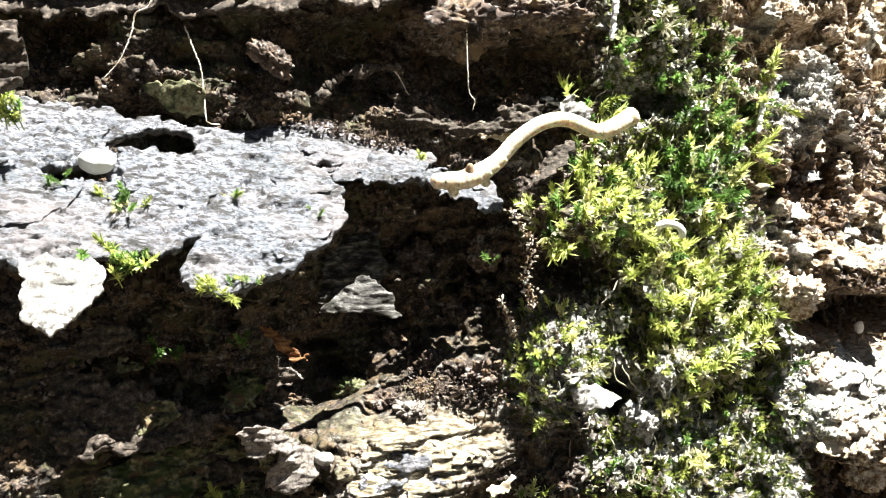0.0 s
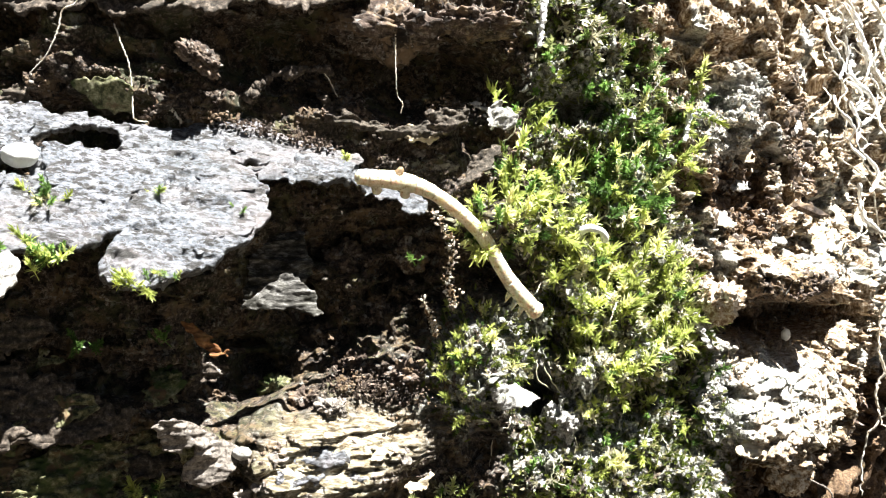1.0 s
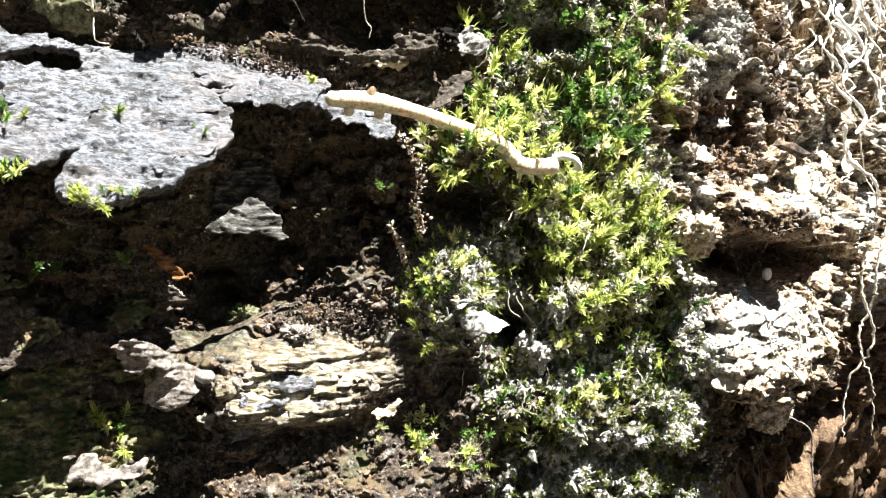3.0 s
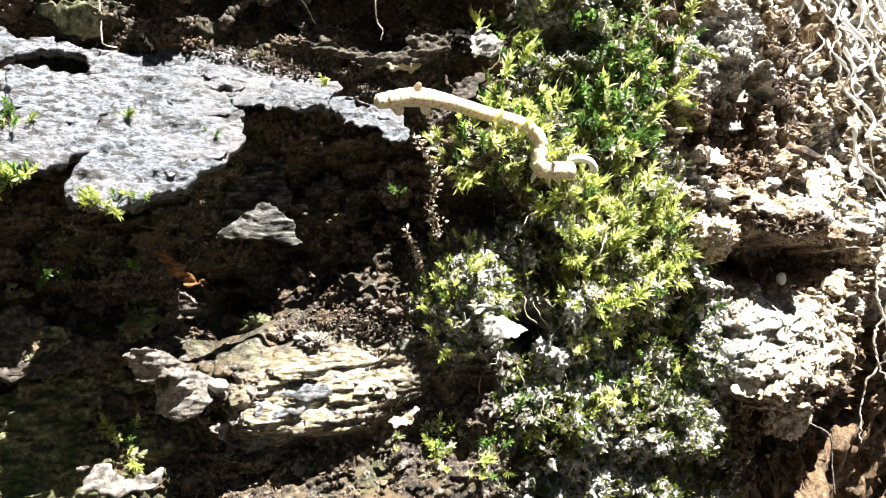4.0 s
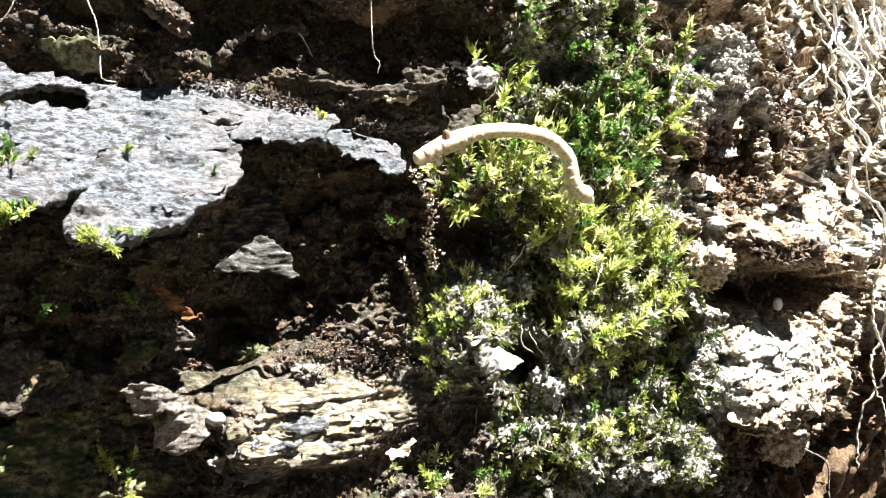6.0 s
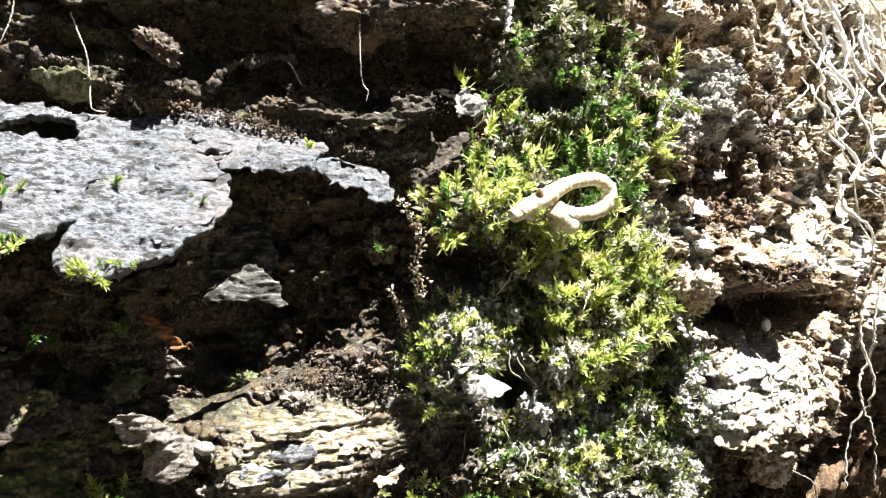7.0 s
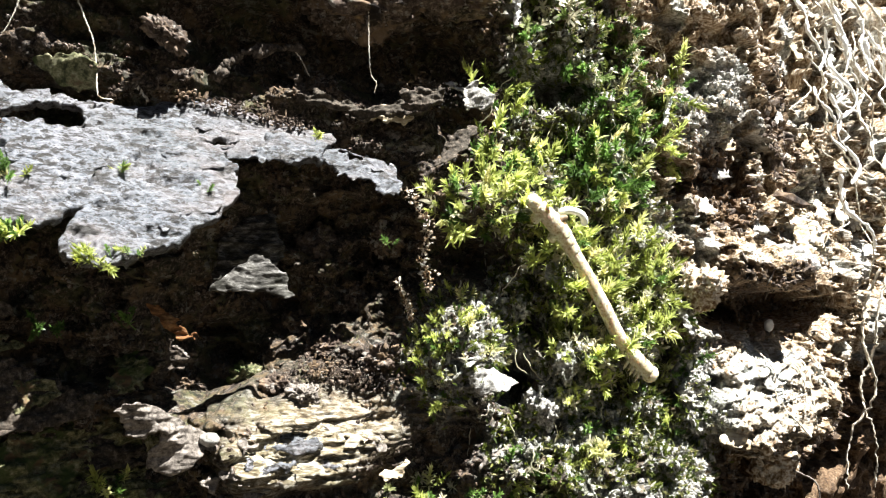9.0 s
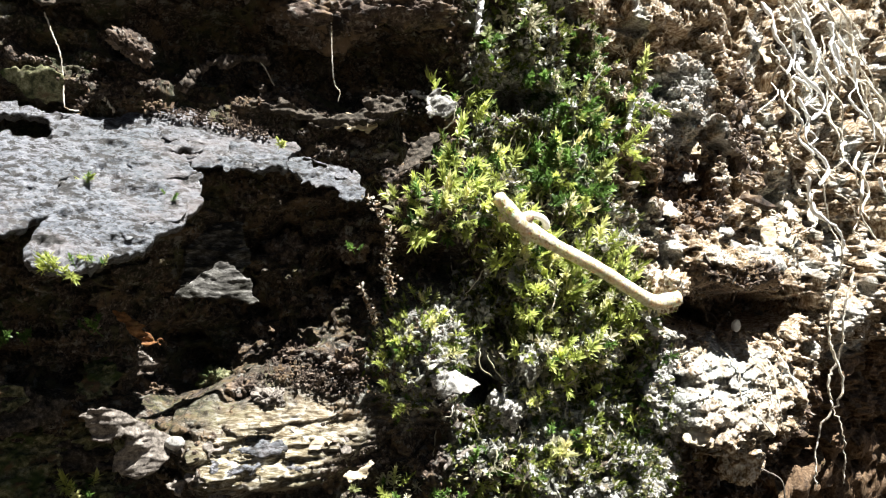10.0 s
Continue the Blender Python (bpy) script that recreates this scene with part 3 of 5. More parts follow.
fine_layer = Z / 1.7 + 5.0 * fbm(X / 7, Z / 4, 107, 5)
fine_layer = fine_layer - np.floor(fine_layer)
D += fine_layer ** 1.3 * (1 - step(0.82, 1.0, fine_layer)) * 0.9 * (1 - 0.7 * mossy) * (1 - 0.5 * right) * step(0.35, 0.8, soft_noise(X / 4, Z / 2, 109))
D += mossy * 5.2 * (0.42 - cells(X / 4.3, Z / 3.9, 111))
cavity = step(-0.1, 0.12, fbm((X - 0.3 * Z) / 6.5, Z / 10, 189, 4)) * step(54, 66, X) * step(-6, 2, Z)
D -= 9 * cavity
D -= 15 * step(58, 84, X) * step(2, -20, Z)
hollows = right * step(0.04, 0.16, fbm(X / 5.5, Z / 4, 193, 5)) * (1 - calm)
D -= 5.0 * hollows
D += (1 - mossy) * (1 - pale) * (1 - right) * (0.55 * fbm(X / 0.6, Z / 0.5, 203, 3) + 0.5 * fbm(X / 1.6, Z / 1.3, 205, 4))
roots_zone = step(46, 58, X) * step(4, 14, Z)
D += roots_zone * (14 * fbm((X - 0.3 * Z) / 3.0, Z / 8, 87, 5) - 4)
Y -= D


def surface(x, z):
    """The log's face at x, z and the way it faces."""
    x, z = np.asarray(x, dtype=float), np.asarray(z, dtype=float)
    i = np.clip(np.searchsorted(gx, x) - 1, 1, len(gx) - 3)
    j = np.clip(np.searchsorted(gz, z) - 1, 1, len(gz) - 3)
    return Y[i, j]


def facing(x, z, reach=1.0):
    dx = (surface(x + reach, z) - surface(x - reach, z)) / (2 * reach)
    dz = (surface(x, z + reach) - surface(x, z - reach)) / (2 * reach)
    n = np.stack([dx, -np.ones_like(dx), dz], axis=-1)
    return n / np.linalg.norm(n, axis=-1)[..., None]


def build_log():
    nx, nz = X.shape
    i, j = np.meshgrid(np.arange(nx - 1), np.arange(nz - 1), indexing="ij")
    a = i * nz + j
    faces = np.stack([a, a + nz, a + nz + 1, a + 1], axis=-1).reshape(-1, 4)
    verts = np.stack([X, Y, Z], axis=-1).reshape(-1, 3)
    loop = np.concatenate([np.arange(nx) * nz, (nx - 1) * nz + np.arange(1, nz), np.arange(nx - 2, -1, -1) * nz + nz - 1, np.arange(nz - 2, 0, -1)])
    back = verts[loop].copy()
    back[:, 1] = 230
    n = len(verts)
    m = len(loop)
    k = np.arange(m)
    sides = np.stack([loop[(k + 1) % m], loop[k], n + k, n + (k + 1) % m], axis=1)
    mid = n + m
    k2 = np.arange(0, m - 1, 2)
    cap = np.stack([np.full(len(k2), mid), n + k2, n + k2 + 1, n + (k2 + 2) % m], axis=1)[:, ::-1]
    verts = np.concatenate([verts, back, [[0, 230, 5]]])
    pad = lambda v: np.concatenate([np.clip(v, 0, 1).ravel(), np.zeros(m + 1)])
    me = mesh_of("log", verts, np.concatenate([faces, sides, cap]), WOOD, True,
                 {"pale": pad(pale), "tan": pad(tan), "grey": pad(grey), "brown_shade": pad(brown_shade), "green": pad(0.35 + 0.9 * zone(-6, -26, 17, 5) + 0.5 * mossy + 0.6 * step(-14, -26, X))})
    return tagged(new("log", me), "rotting fallen log with dark crumbling wood and hollows", "log", kind="structure")


build_log()


# Unseen floor added below the log; it closes the place and bounces fill light.
ground = mesh_of("ground", np.array([(-3e5, -3e5, -80), (3e5, -3e5, -80), (3e5, 3e5, -80), (-3e5, 3e5, -80)]), [[0, 1, 2, 3]], LITTER)
tagged(new("ground", ground), "unseen dark brown litter floor, added to bounce warm fill", "ground", kind="structure")


# ---- bark plate and flakes ----
def flake(name, label, spec, thick, material, category="bark", **kw):
    outline, plane = spec
    return tagged(solid(name, slab(name, outline, plane, thick, material, **kw)), label, category)


plate = flake("bark_plate", "large tilted grey bark plate with a ragged edge", ([(-57.1, 20.8), (-48.3, 19.6), (-41.9, 18.7), (-37.1, 18.2), (-32.7, 17.6), (-29.7, 18.4), (-26.6, 19.2), (-22.6, 19.2), (-17.6, 17.5), (-13.9, 16.4), (-10.8, 15.9), (-11.0, 14.4), (-12.0, 13.2), (-14.5, 13.0), (-16.9, 13.5), (-19.0, 12.9), (-21.2, 13.1), (-22.2, 13.4), (-20.7, 12.0), (-19.6, 10.9), (-19.3, 9.0), (-19.3, 7.6), (-20.6, 6.1), (-22.7, 4.7), (-24.7, 3.1), (-26.7, 2.2), (-28.3, 1.3), (-29.3, 1.1), (-30.6, 1.6), (-32.6, 2.7), (-33.2, 3.8), (-32.8, 5.0), (-31.7, 6.1), (-32.1, 6.4), (-33.1, 5.9), (-33.7, 5.1), (-36.3, 4.8), (-37.4, 4.3), (-39.8, 4.7), (-42.0, 3.9), (-48.0, 3.6)], (-14.6, 0.33, 1)),
      1.4, BARK, cell=0.13, edge=0.5, rough=0.38, fleck=0.5, wave=0.2, fray=0.4, grain=(2.2, 0.8), holes=((-39.6, 15.6, 4.2, 1.6), (-45.5, 12.3, 3.0, 0.8), (-22.0, 14.1, 1.6, 0.35), (-21.8, 16.2, 1.3, 0.3)), seed=3)
def layer_on(parent, spec, thick, material, **kw):
    """A thin layer peeling from a flake, as its part."""
    ob = solid("peeling_layer", slab("peeling_layer", spec[0], spec[1], thick, material, **kw))
    ob.parent = parent
    ob.location = ob.location - parent.location
    return ob


layer_on(plate, ([(-22.2, 13.1), (-20.7, 13.8), (-18.6, 14.3), (-16.6, 15.6), (-13.8, 16.2), (-11.1, 16.0), (-10.6, 14.9), (-11.9, 13.1), (-14.4, 12.9), (-16.7, 13.3), (-18.8, 12.8), (-20.8, 13.0)], (-15.1, 0.33, 1)), 0.6, BARK, cell=0.14, edge=0.7, rough=0.5, seed=201)
layer_on(plate, ([(-29.5, 17.7), (-26.4, 18.5), (-22.4, 18.3), (-18.7, 17.2), (-18.9, 15.4), (-22.8, 15.4), (-26.7, 15.7)], (-14.78, 0.33, 1)), 0.3, BARK, cell=0.14, edge=0.9, rough=0.25, seed=203)
layer_on(plate, ([(-42.0, 14.3), (-38.0, 15.3), (-33.6, 14.4), (-30.8, 12.1), (-32.2, 8.9), (-36.6, 9.2), (-39.8, 10.1)], (-14.78, 0.33, 1)), 0.3, BARK, cell=0.16, edge=1.0, rough=0.25, seed=205)
layer_on(plate, ([(-28.6, 6.8), (-26.1, 8.1), (-22.7, 8.8), (-20.1, 8.5), (-20.7, 6.7), (-23.3, 5.3), (-26.0, 4.7)], (-14.78, 0.33, 1)), 0.3, BARK, cell=0.14, edge=0.9, rough=0.25, seed=207)
layer_on(plate, ([(-27.7, 13.6), (-24.7, 14.4), (-22.3, 13.4), (-21.1, 11.9), (-23.8, 10.7), (-26.6, 11.4)], (-14.78, 0.33, 1)), 0.28, BARK, cell=0.14, edge=0.9, rough=0.25, seed=209)
layer_on(plate, ([(-51.1, 13.4), (-47.3, 12.5), (-44.2, 10.9), (-44.6, 8.1), (-46.9, 7.0), (-49.6, 8.0), (-51.9, 11.1)], (-14.78, 0.33, 1)), 0.35, BARK, cell=0.16, edge=0.9, rough=0.3, seed=211)
flake("bark_plate", "sunlit grey bark edge above the crevice", ([(-63.9, 37.4), (-41.9, 38.6), (-9.9, 40.5), (-11.4, 33.5), (-15.6, 32.3), (-19.3, 31.7), (-24.2, 31.9), (-26.4, 30.6), (-33.6, 30.4), (-37.6, 29.6), (-39.6, 30.4), (-45.2, 29.1), (-48.9, 29.8), (-51.5, 28.9), (-57.2, 29.9), (-60.4, 29.2)], (-28.9, 0.1, 0.8)), 1.2, DARK, cell=0.2, edge=0.8, rough=0.6, seed=215)
flake("bark_chunk", "brown rounded bark lump at the plate's upper edge", ([(-48.7, 23.7), (-47.6, 24.6), (-45.9, 23.9), (-44.4, 22.4), (-44.3, 20.9), (-44.9, 19.7), (-46.5, 19.0), (-48.0, 20.0)], (-25.5, 0.3, 0.45)), 2.2, DARK, cell=0.16, edge=0.6, rough=0.9, fibre=1.2, wave=0.8, fray=0.8, seed=217)
flake("bark_flake", "pale flake in the sun low on the log", ([(-26.5, -19.2), (-25.2, -18.8), (-24.1, -19.5), (-22.7, -19.3), (-21.9, -19.7), (-20.3, -19.6), (-19.8, -20.5), (-23.1, -21.3), (-26.4, -20.8)], (-13.5, 0.3, 0.6)), 0.6, FLAKE, cell=0.14, edge=1.0, rough=0.9, seed=219)
low_olive = flake("lower_bark", "dark olive-brown bark on the shaded lower log", ([(-44.9, -19.2), (-41.6, -17.0), (-39.4, -15.8), (-36.2, -14.9), (-32.3, -14.1), (-29.6, -16.2), (-27.7, -19.7), (-23.3, -20.7), (-19.9, -22.5), (-18.0, -25.5), (-19.5, -27.7), (-25.1, -29.8), (-35.4, -29.2), (-42.8, -27.9)], (12.2, 0.5, 0.3)), 1.2, OLIVE, cell=0.16, edge=1.0, rough=2.0, wave=1.0, grain=(2.5, 1.2), seed=223, fibre=0.4)
low_brown = flake("lower_bark", "dark brown bark on the shaded lower log", ([(-52.8, -8.4), (-47.3, -7.3), (-41.3, -8.3), (-36.0, -10.4), (-31.6, -12.5), (-32.5, -13.8), (-37.3, -15.1), (-43.1, -15.6), (-50.5, -16.5)], (-2, 0.25, 0.3)), 1.0, DARK, cell=0.18, edge=0.9, rough=0.8, seed=225, fibre=0.4)
for mid_x, mid_z, size, k in ((-38, -20, 4.2, 0), (-31, -18.5, 3.4, 1), (-34.5, -25, 4.4, 2), (-26, -24.5, 3.6, 3), (-41, -25.5, 3.0, 4)):
    ring = [(mid_x + size * math.cos(a) * (1 + 0.3 * math.sin(3 * a + k)), mid_z + 0.55 * size * math.sin(a) * (1 + 0.3 * math.cos(2 * a + k))) for a in np.arange(12) * math.pi / 6]
    layer_on(low_olive, (ring, (11.5, 0.5, 0.3)), 0.5, (OLIVE, DARK)[k % 2], cell=0.17, edge=1.0, rough=1.2, wave=0.6, seed=310 + k)
for mid_x, mid_z, size, k in ((-46, -11, 3.4, 0), (-39.5, -11.5, 3.6, 1), (-44, -14, 2.8, 2)):
    ring = [(mid_x + size * math.cos(a) * (1 + 0.3 * math.sin(3 * a + k)), mid_z + 0.5 * size * math.sin(a) * (1 + 0.3 * math.cos(2 * a + k))) for a in np.arange(12) * math.pi / 6]
    layer_on(low_brown, (ring, (-2.6, 0.25, 0.3)), 0.4, (DARK, OLIVE)[k % 2], cell=0.17, edge=1.0, rough=1.0, wave=0.6, seed=320 + k)
flake("bark_ridge", "rough ridge of bark under the crevice", ([(-17.0, 22.4), (-16.2, 22.8), (-14.2, 21.3), (-11.7, 20.5), (-7.9, 20.0), (-4.3, 20.6), (-1.8, 22.0), (0.1, 23.4), (1.2, 22.2), (1.0, 19.8), (-2.6, 18.8), (-7.8, 18.3), (-11.5, 18.8), (-15.0, 19.9)], (-9.0, 0.05, 0.37)), 1.2, DARK, cell=0.13, edge=0.8, rough=0.9, fibre=1.4, wave=0.6, seed=221)
flake("bark_tongue", "pale bark tongue peeling from the log", ([(-11.9, 13.3), (-11.3, 14.3), (-9.0, 14.7), (-5.9, 14.4), (-4.0, 13.3), (-3.2, 10.4), (-4.2, 9.9), (-6.2, 10.7), (-8.6, 11.7), (-10.3, 12.3)], (-14, 0.35, 1)), 0.5, BARK, edge=0.6, rough=0.5, cell=0.12, seed=5, fibre=0.6, wave=0.2, fray=0.8, holes=((-8.9, 13.6, 1.3, 0.25), (-5.6, 12.2, 0.9, 0.2)), folds=((-7.5, 12.5, 1.2, -0.35),))
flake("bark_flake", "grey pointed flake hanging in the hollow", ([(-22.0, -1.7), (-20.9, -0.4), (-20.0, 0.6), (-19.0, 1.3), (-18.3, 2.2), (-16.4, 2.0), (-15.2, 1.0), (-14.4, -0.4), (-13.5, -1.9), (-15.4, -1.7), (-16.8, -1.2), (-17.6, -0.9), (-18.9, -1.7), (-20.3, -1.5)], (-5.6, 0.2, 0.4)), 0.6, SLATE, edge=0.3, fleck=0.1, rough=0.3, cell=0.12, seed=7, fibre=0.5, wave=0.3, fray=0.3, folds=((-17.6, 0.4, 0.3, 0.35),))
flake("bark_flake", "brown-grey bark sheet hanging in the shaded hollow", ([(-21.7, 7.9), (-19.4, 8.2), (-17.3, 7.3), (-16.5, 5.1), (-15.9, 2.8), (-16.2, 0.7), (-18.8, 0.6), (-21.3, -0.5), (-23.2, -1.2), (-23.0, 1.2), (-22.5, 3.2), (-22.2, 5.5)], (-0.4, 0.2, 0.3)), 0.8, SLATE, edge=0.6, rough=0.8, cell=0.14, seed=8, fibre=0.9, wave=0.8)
flake("bark_flake", "pale crumpled flake on the mossy knob", ([(4.4, -9.4), (5.9, -8.9), (7.7, -8.3), (8.6, -9.2), (10.2, -10.2), (9.2, -10.8), (7.7, -11.5), (6.0, -11.8), (5.4, -10.6)], (-1.5, 0.1, 0.5)), 0.5, WHITE, edge=0.35, fleck=0.1, rough=0.5, cell=0.12, seed=9, wave=0.3, fray=0.4, folds=((7.0, -10.2, 0.5, -0.8), (5.6, -10.2, 2.4, 0.6), (8.9, -10.2, -0.3, 0.5)))
flake("bark_flake", "weathered grey flake with a notch on dark wood", ([(-28.4, -12.0), (-26.8, -11.7), (-24.6, -12.4), (-22.7, -13.5), (-21.2, -14.8), (-19.8, -15.7), (-19.9, -16.9), (-21.3, -16.5), (-21.5, -17.8), (-23.3, -18.7), (-24.9, -18.1), (-25.6, -16.7), (-24.8, -15.3), (-25.1, -14.5), (-26.2, -14.6), (-27.3, -15.1), (-27.6, -13.7)], (2.3, 0.7, 0.15)), 0.8, FLAKE, edge=0.3, fleck=0.15, rough=0.4, cell=0.12, seed=11, fibre=0.3, wave=0.3, fray=0.5, folds=((-24.2, -14.6, 0.8, -0.35), (-22.0, -15.5, 2.3, 0.3)))
flake("wood_curl", "curled pale wood chip at the ledge end", ([(-4.1, -19.5), (-2.6, -18.9), (-0.9, -18.0), (-1.4, -19.2), (-2.3, -19.8), (-3.1, -20.2)], (1, 0.2, 0.5)), 0.4, PALE, edge=0.2, rough=0.4, cell=0.14, seed=15)
flake("wood_splinter", "pale broken stick lying under the crevice", ([(-7.9, 19.6), (-5.6, 19.8), (-2.7, 19.7), (-2.4, 18.8), (-3.1, 18.1), (-5.5, 18.3), (-7.6, 18.7)], (-9.4, 0, 0.5)), 1.2, PALE, edge=0.15, rough=0.4, cell=0.14, seed=17, fibre=0.5)
flake("bark_scale", "oval grey bark scale under the broken stick", ([(-7.1, 16.5), (-5.7, 17.4), (-1.8, 17.5), (0.3, 16.2), (-0.0, 15.1), (-2.3, 14.7), (-5.6, 15.3)], (-5.5, 0, 0.5)), 0.8, FLAKE, edge=0.2, rough=0.4, cell=0.15, seed=19)
flake("bark_curl", "brown curled bark strip beside a moss tuft", ([(-0.6, 13.0), (0.9, 14.1), (2.0, 16.6), (4.0, 18.6), (5.1, 18.3), (4.1, 16.6), (3.3, 14.6), (1.9, 13.2)], (-5.5, 0.2, 0.3)), 0.6, DARK, edge=0.5, rough=0.35, fleck=0.12, cell=0.12, seed=21, wave=0.4, fray=0.7, folds=((2.4, 16.0, -0.7, 0.5),))
flake("bark_flake", "dark olive bark flake behind the plate", ([(-42.0, 22.1), (-39.5, 22.3), (-37.2, 22.6), (-35.5, 21.9), (-34.8, 18.9), (-36.9, 18.6), (-39.5, 19.5)], (-0.5, 0, -0.38)), 0.6, OLIVE, edge=0.4, rough=0.3, fleck=0.15, cell=0.16, seed=23)
flake("wood_splinter", "orange rotten wood splinter in the shaded hollow", ([(-27.7, -2.5), (-26.5, -2.8), (-24.6, -4.1), (-23.4, -5.2), (-21.9, -5.7), (-23.9, -6.0), (-25.7, -4.9)], (-9.5, 0.1, 0.3)), 0.6, ORANGE, edge=0.25, rough=0.5, cell=0.12, seed=25, fibre=1.0, wave=0.5, fray=0.7)
flake("lichen_flake", "white crisp lichen flake beside the upper moss", ([(1.0, 22.8), (3.9, 23.6), (6.0, 21.7), (6.5, 20.0), (4.7, 20.3), (3.6, 20.0), (2.5, 21.5)], (-6.5, 0.1, 0.4)), 0.35, WHITE, "lichen", edge=0.5, rough=0.35, fleck=0.1, cell=0.11, seed=27, wave=0.5, fray=1.0, folds=((3.8, 21.5, 0.4, 0.6),))
flake("bark_strip", "narrow white bark strip at the moss edge", ([(30.1, -0.9), (30.9, -0.7), (32.6, -4.1), (33.3, -5.4), (32.4, -5.3), (31.2, -3.4)], (0.3, 0.3, 0.2)), 0.4, WHITE, edge=0.15, rough=0.3, cell=0.14, seed=29)
flake("bark_chip", "bleached white bark chip jutting out under the plate", ([(-46.3, 3.6), (-43.7, 4.4), (-40.1, 4.6), (-37.9, 4.1), (-37.5, 2.4), (-38.2, 0.6), (-39.9, -0.4), (-40.7, -1.8), (-42.5, -1.8), (-44.2, -1.2), (-44.5, 0.8)], (-34, -0.1, 0.7)), 0.9, WHITE, edge=0.5, rough=0.4, cell=0.18, seed=31)
flake("wood_splinter", "bleached splinter on the far ledge", ([(44.9, 9.4), (48.5, 10.6), (54.5, 11.5), (60.1, 11.2), (56.3, 10.3), (50.3, 9.7), (46.3, 8.8)], (13, 0.4, 0.5)), 0.6, PALE, edge=0.2, rough=0.4, cell=0.18, seed=33)
flake("wood_splinter", "bleached splinter on the far ledge", ([(48.4, 7.7), (53.1, 6.9), (57.1, 5.2), (57.8, 3.1), (55.3, 3.4), (52.2, 5.0), (49.1, 5.9)], (9, 0.4, 0.5)), 0.8, WHITE, edge=0.3, rough=0.5, cell=0.18, seed=35)

def clod(name, label, x, y, z, rx, ry, rz, material, category="wood", seed=0, crumb=0.5, turn=0.0):
    """A crumbling lump: a ball broken up by noise, with crumbs standing out of it."""
    bm = bmesh.new()
    bmesh.ops.create_icosphere(bm, subdivisions=5, radius=1)
    shift = Vector((seed * 7.3, seed * 3.1, seed * 5.7))
    c, q = math.cos(turn), math.sin(turn)
    for v in bm.verts:
        d = v.co.copy()
        grow = 1 + 0.75 * noise.fractal(d * 1.3 + shift, 0.8, 2.1, 4) * 0.6
        at = Vector((d.x * rx, d.y * ry, d.z * rz)) * grow
        bits = 0.5 - noise.voronoi(at * 1.15 + shift)[0][0] + 0.5 * (0.5 - noise.voronoi(at * 2.4 + shift)[0][0]) + 0.5 * noise.fractal(at * 3.0 + shift, 0.8, 2.0, 3)
        at += d * crumb * bits
        v.co = Vector((at.x * c - at.z * q, at.y, at.x * q + at.z * c)) * MM
    me = bpy.data.meshes.new(name)
    bm.to_mesh(me)
    bm.free()
    me.polygons.foreach_set("use_smooth", [True] * len(me.polygons))
    me.materials.append(material)
    ob = new(name, me)
    ob.location = (x * MM, y * MM, z * MM)
    return tagged(ob, label, category)


clod("bark_chunk", "crumbling brown bark lump hanging in the crevice", -9.2, 1.5, 31.0, 6.2, 4.5, 2.9, CRUMB, seed=1, crumb=0.9)
clod("bark_chunk", "crumbling brown wood lump in the dark crevice", -28.3, -7.5, 25.3, 2.5, 2.2, 1.1, CRUMB, seed=2, crumb=0.7, turn=-0.6)
clod("bark_chunk", "crumbling brown bark lump hanging in the crevice", 1.2, 1.0, 32.0, 4.2, 4.0, 1.7, CRUMB, seed=3, crumb=0.8)
for x, z, rx, rz, mat, k in ((-19.8, -11.2, 1.7, 1.5, OLIVE, 11), (-26.2, -12.0, 1.6, 1.0, CRUMB, 12), (-23.0, -11.6, 1.8, 1.2, CRUMB, 13), (-30.6, -9.8, 1.5, 0.8, OLIVE, 14), (-15.6, -11.4, 1.6, 1.1, CRUMB, 15),
                             (-13.0, 3.4, 2.4, 2.6, CRUMB, 16), (-9.4, -2.6, 2.2, 2.0, CRUMB, 17), (-5.0, 5.0, 1.9, 2.3, CRUMB, 18), (-16.4, -6.0, 2.0, 1.5, CRUMB, 19), (-4.8, -8.2, 2.2, 1.2, CRUMB, 20), (-10.5, -7.6, 2.4, 1.1, CRUMB, 21), (-12.2, -11.9, 1.5, 0.9, FLAKE, 22)):
    clod("soil_clod", "lump of stuck-together dark brown crumbs in the hollow" if mat is CRUMB else "crumbly olive-grey clod on shaded wood", x, float(surface(x, z)) + 0.4, z, rx, 1.6, rz, mat, "soil", k, 0.85, 0.3 * math.sin(k))
clod("lichen_lump", "white lichen-covered lump of wood below the moss", 13.3, 2.2, -14.2, 2.0, 2.6, 2.3, WHITE, "lichen", 4, 0.75, -0.25)
clod("lichen_lump", "granular grey lump among the moss", 16.2, 2.0, -8.2, 1.6, 1.6, 2.2, LICHEN, "lichen", 5, 0.7)
clod("wood_lump", "tan granular wood knob at the far ledge's end", 34.2, 11.6, 0.6, 2.7, 2.8, 2.4, CRUST, "wood", 6, 0.6, 0.3)
clod("wood_lump", "pale pitted wood knob under the white ledge", 47.8, 22.5, -23.3, 2.8, 2.8, 3.2, CRUST, "wood", 7, 0.6)

def far_face(x, z):
    """The far side of the log without its relief."""
    return float(np.interp(x, line_x, line_y)) + 0.19 * z + 0.2 * float(step(44, 56, x)) * max(0.0, min(60.0, z - 6))


# ---- thin roots, hairs and twigs ----
def rootlet(label, points, r0, r1, material=ROOT, name="rootlet", category="root", **kw):
    return tagged(solid(name, tube(name, points, r0, r1, material, **kw)), label, category)


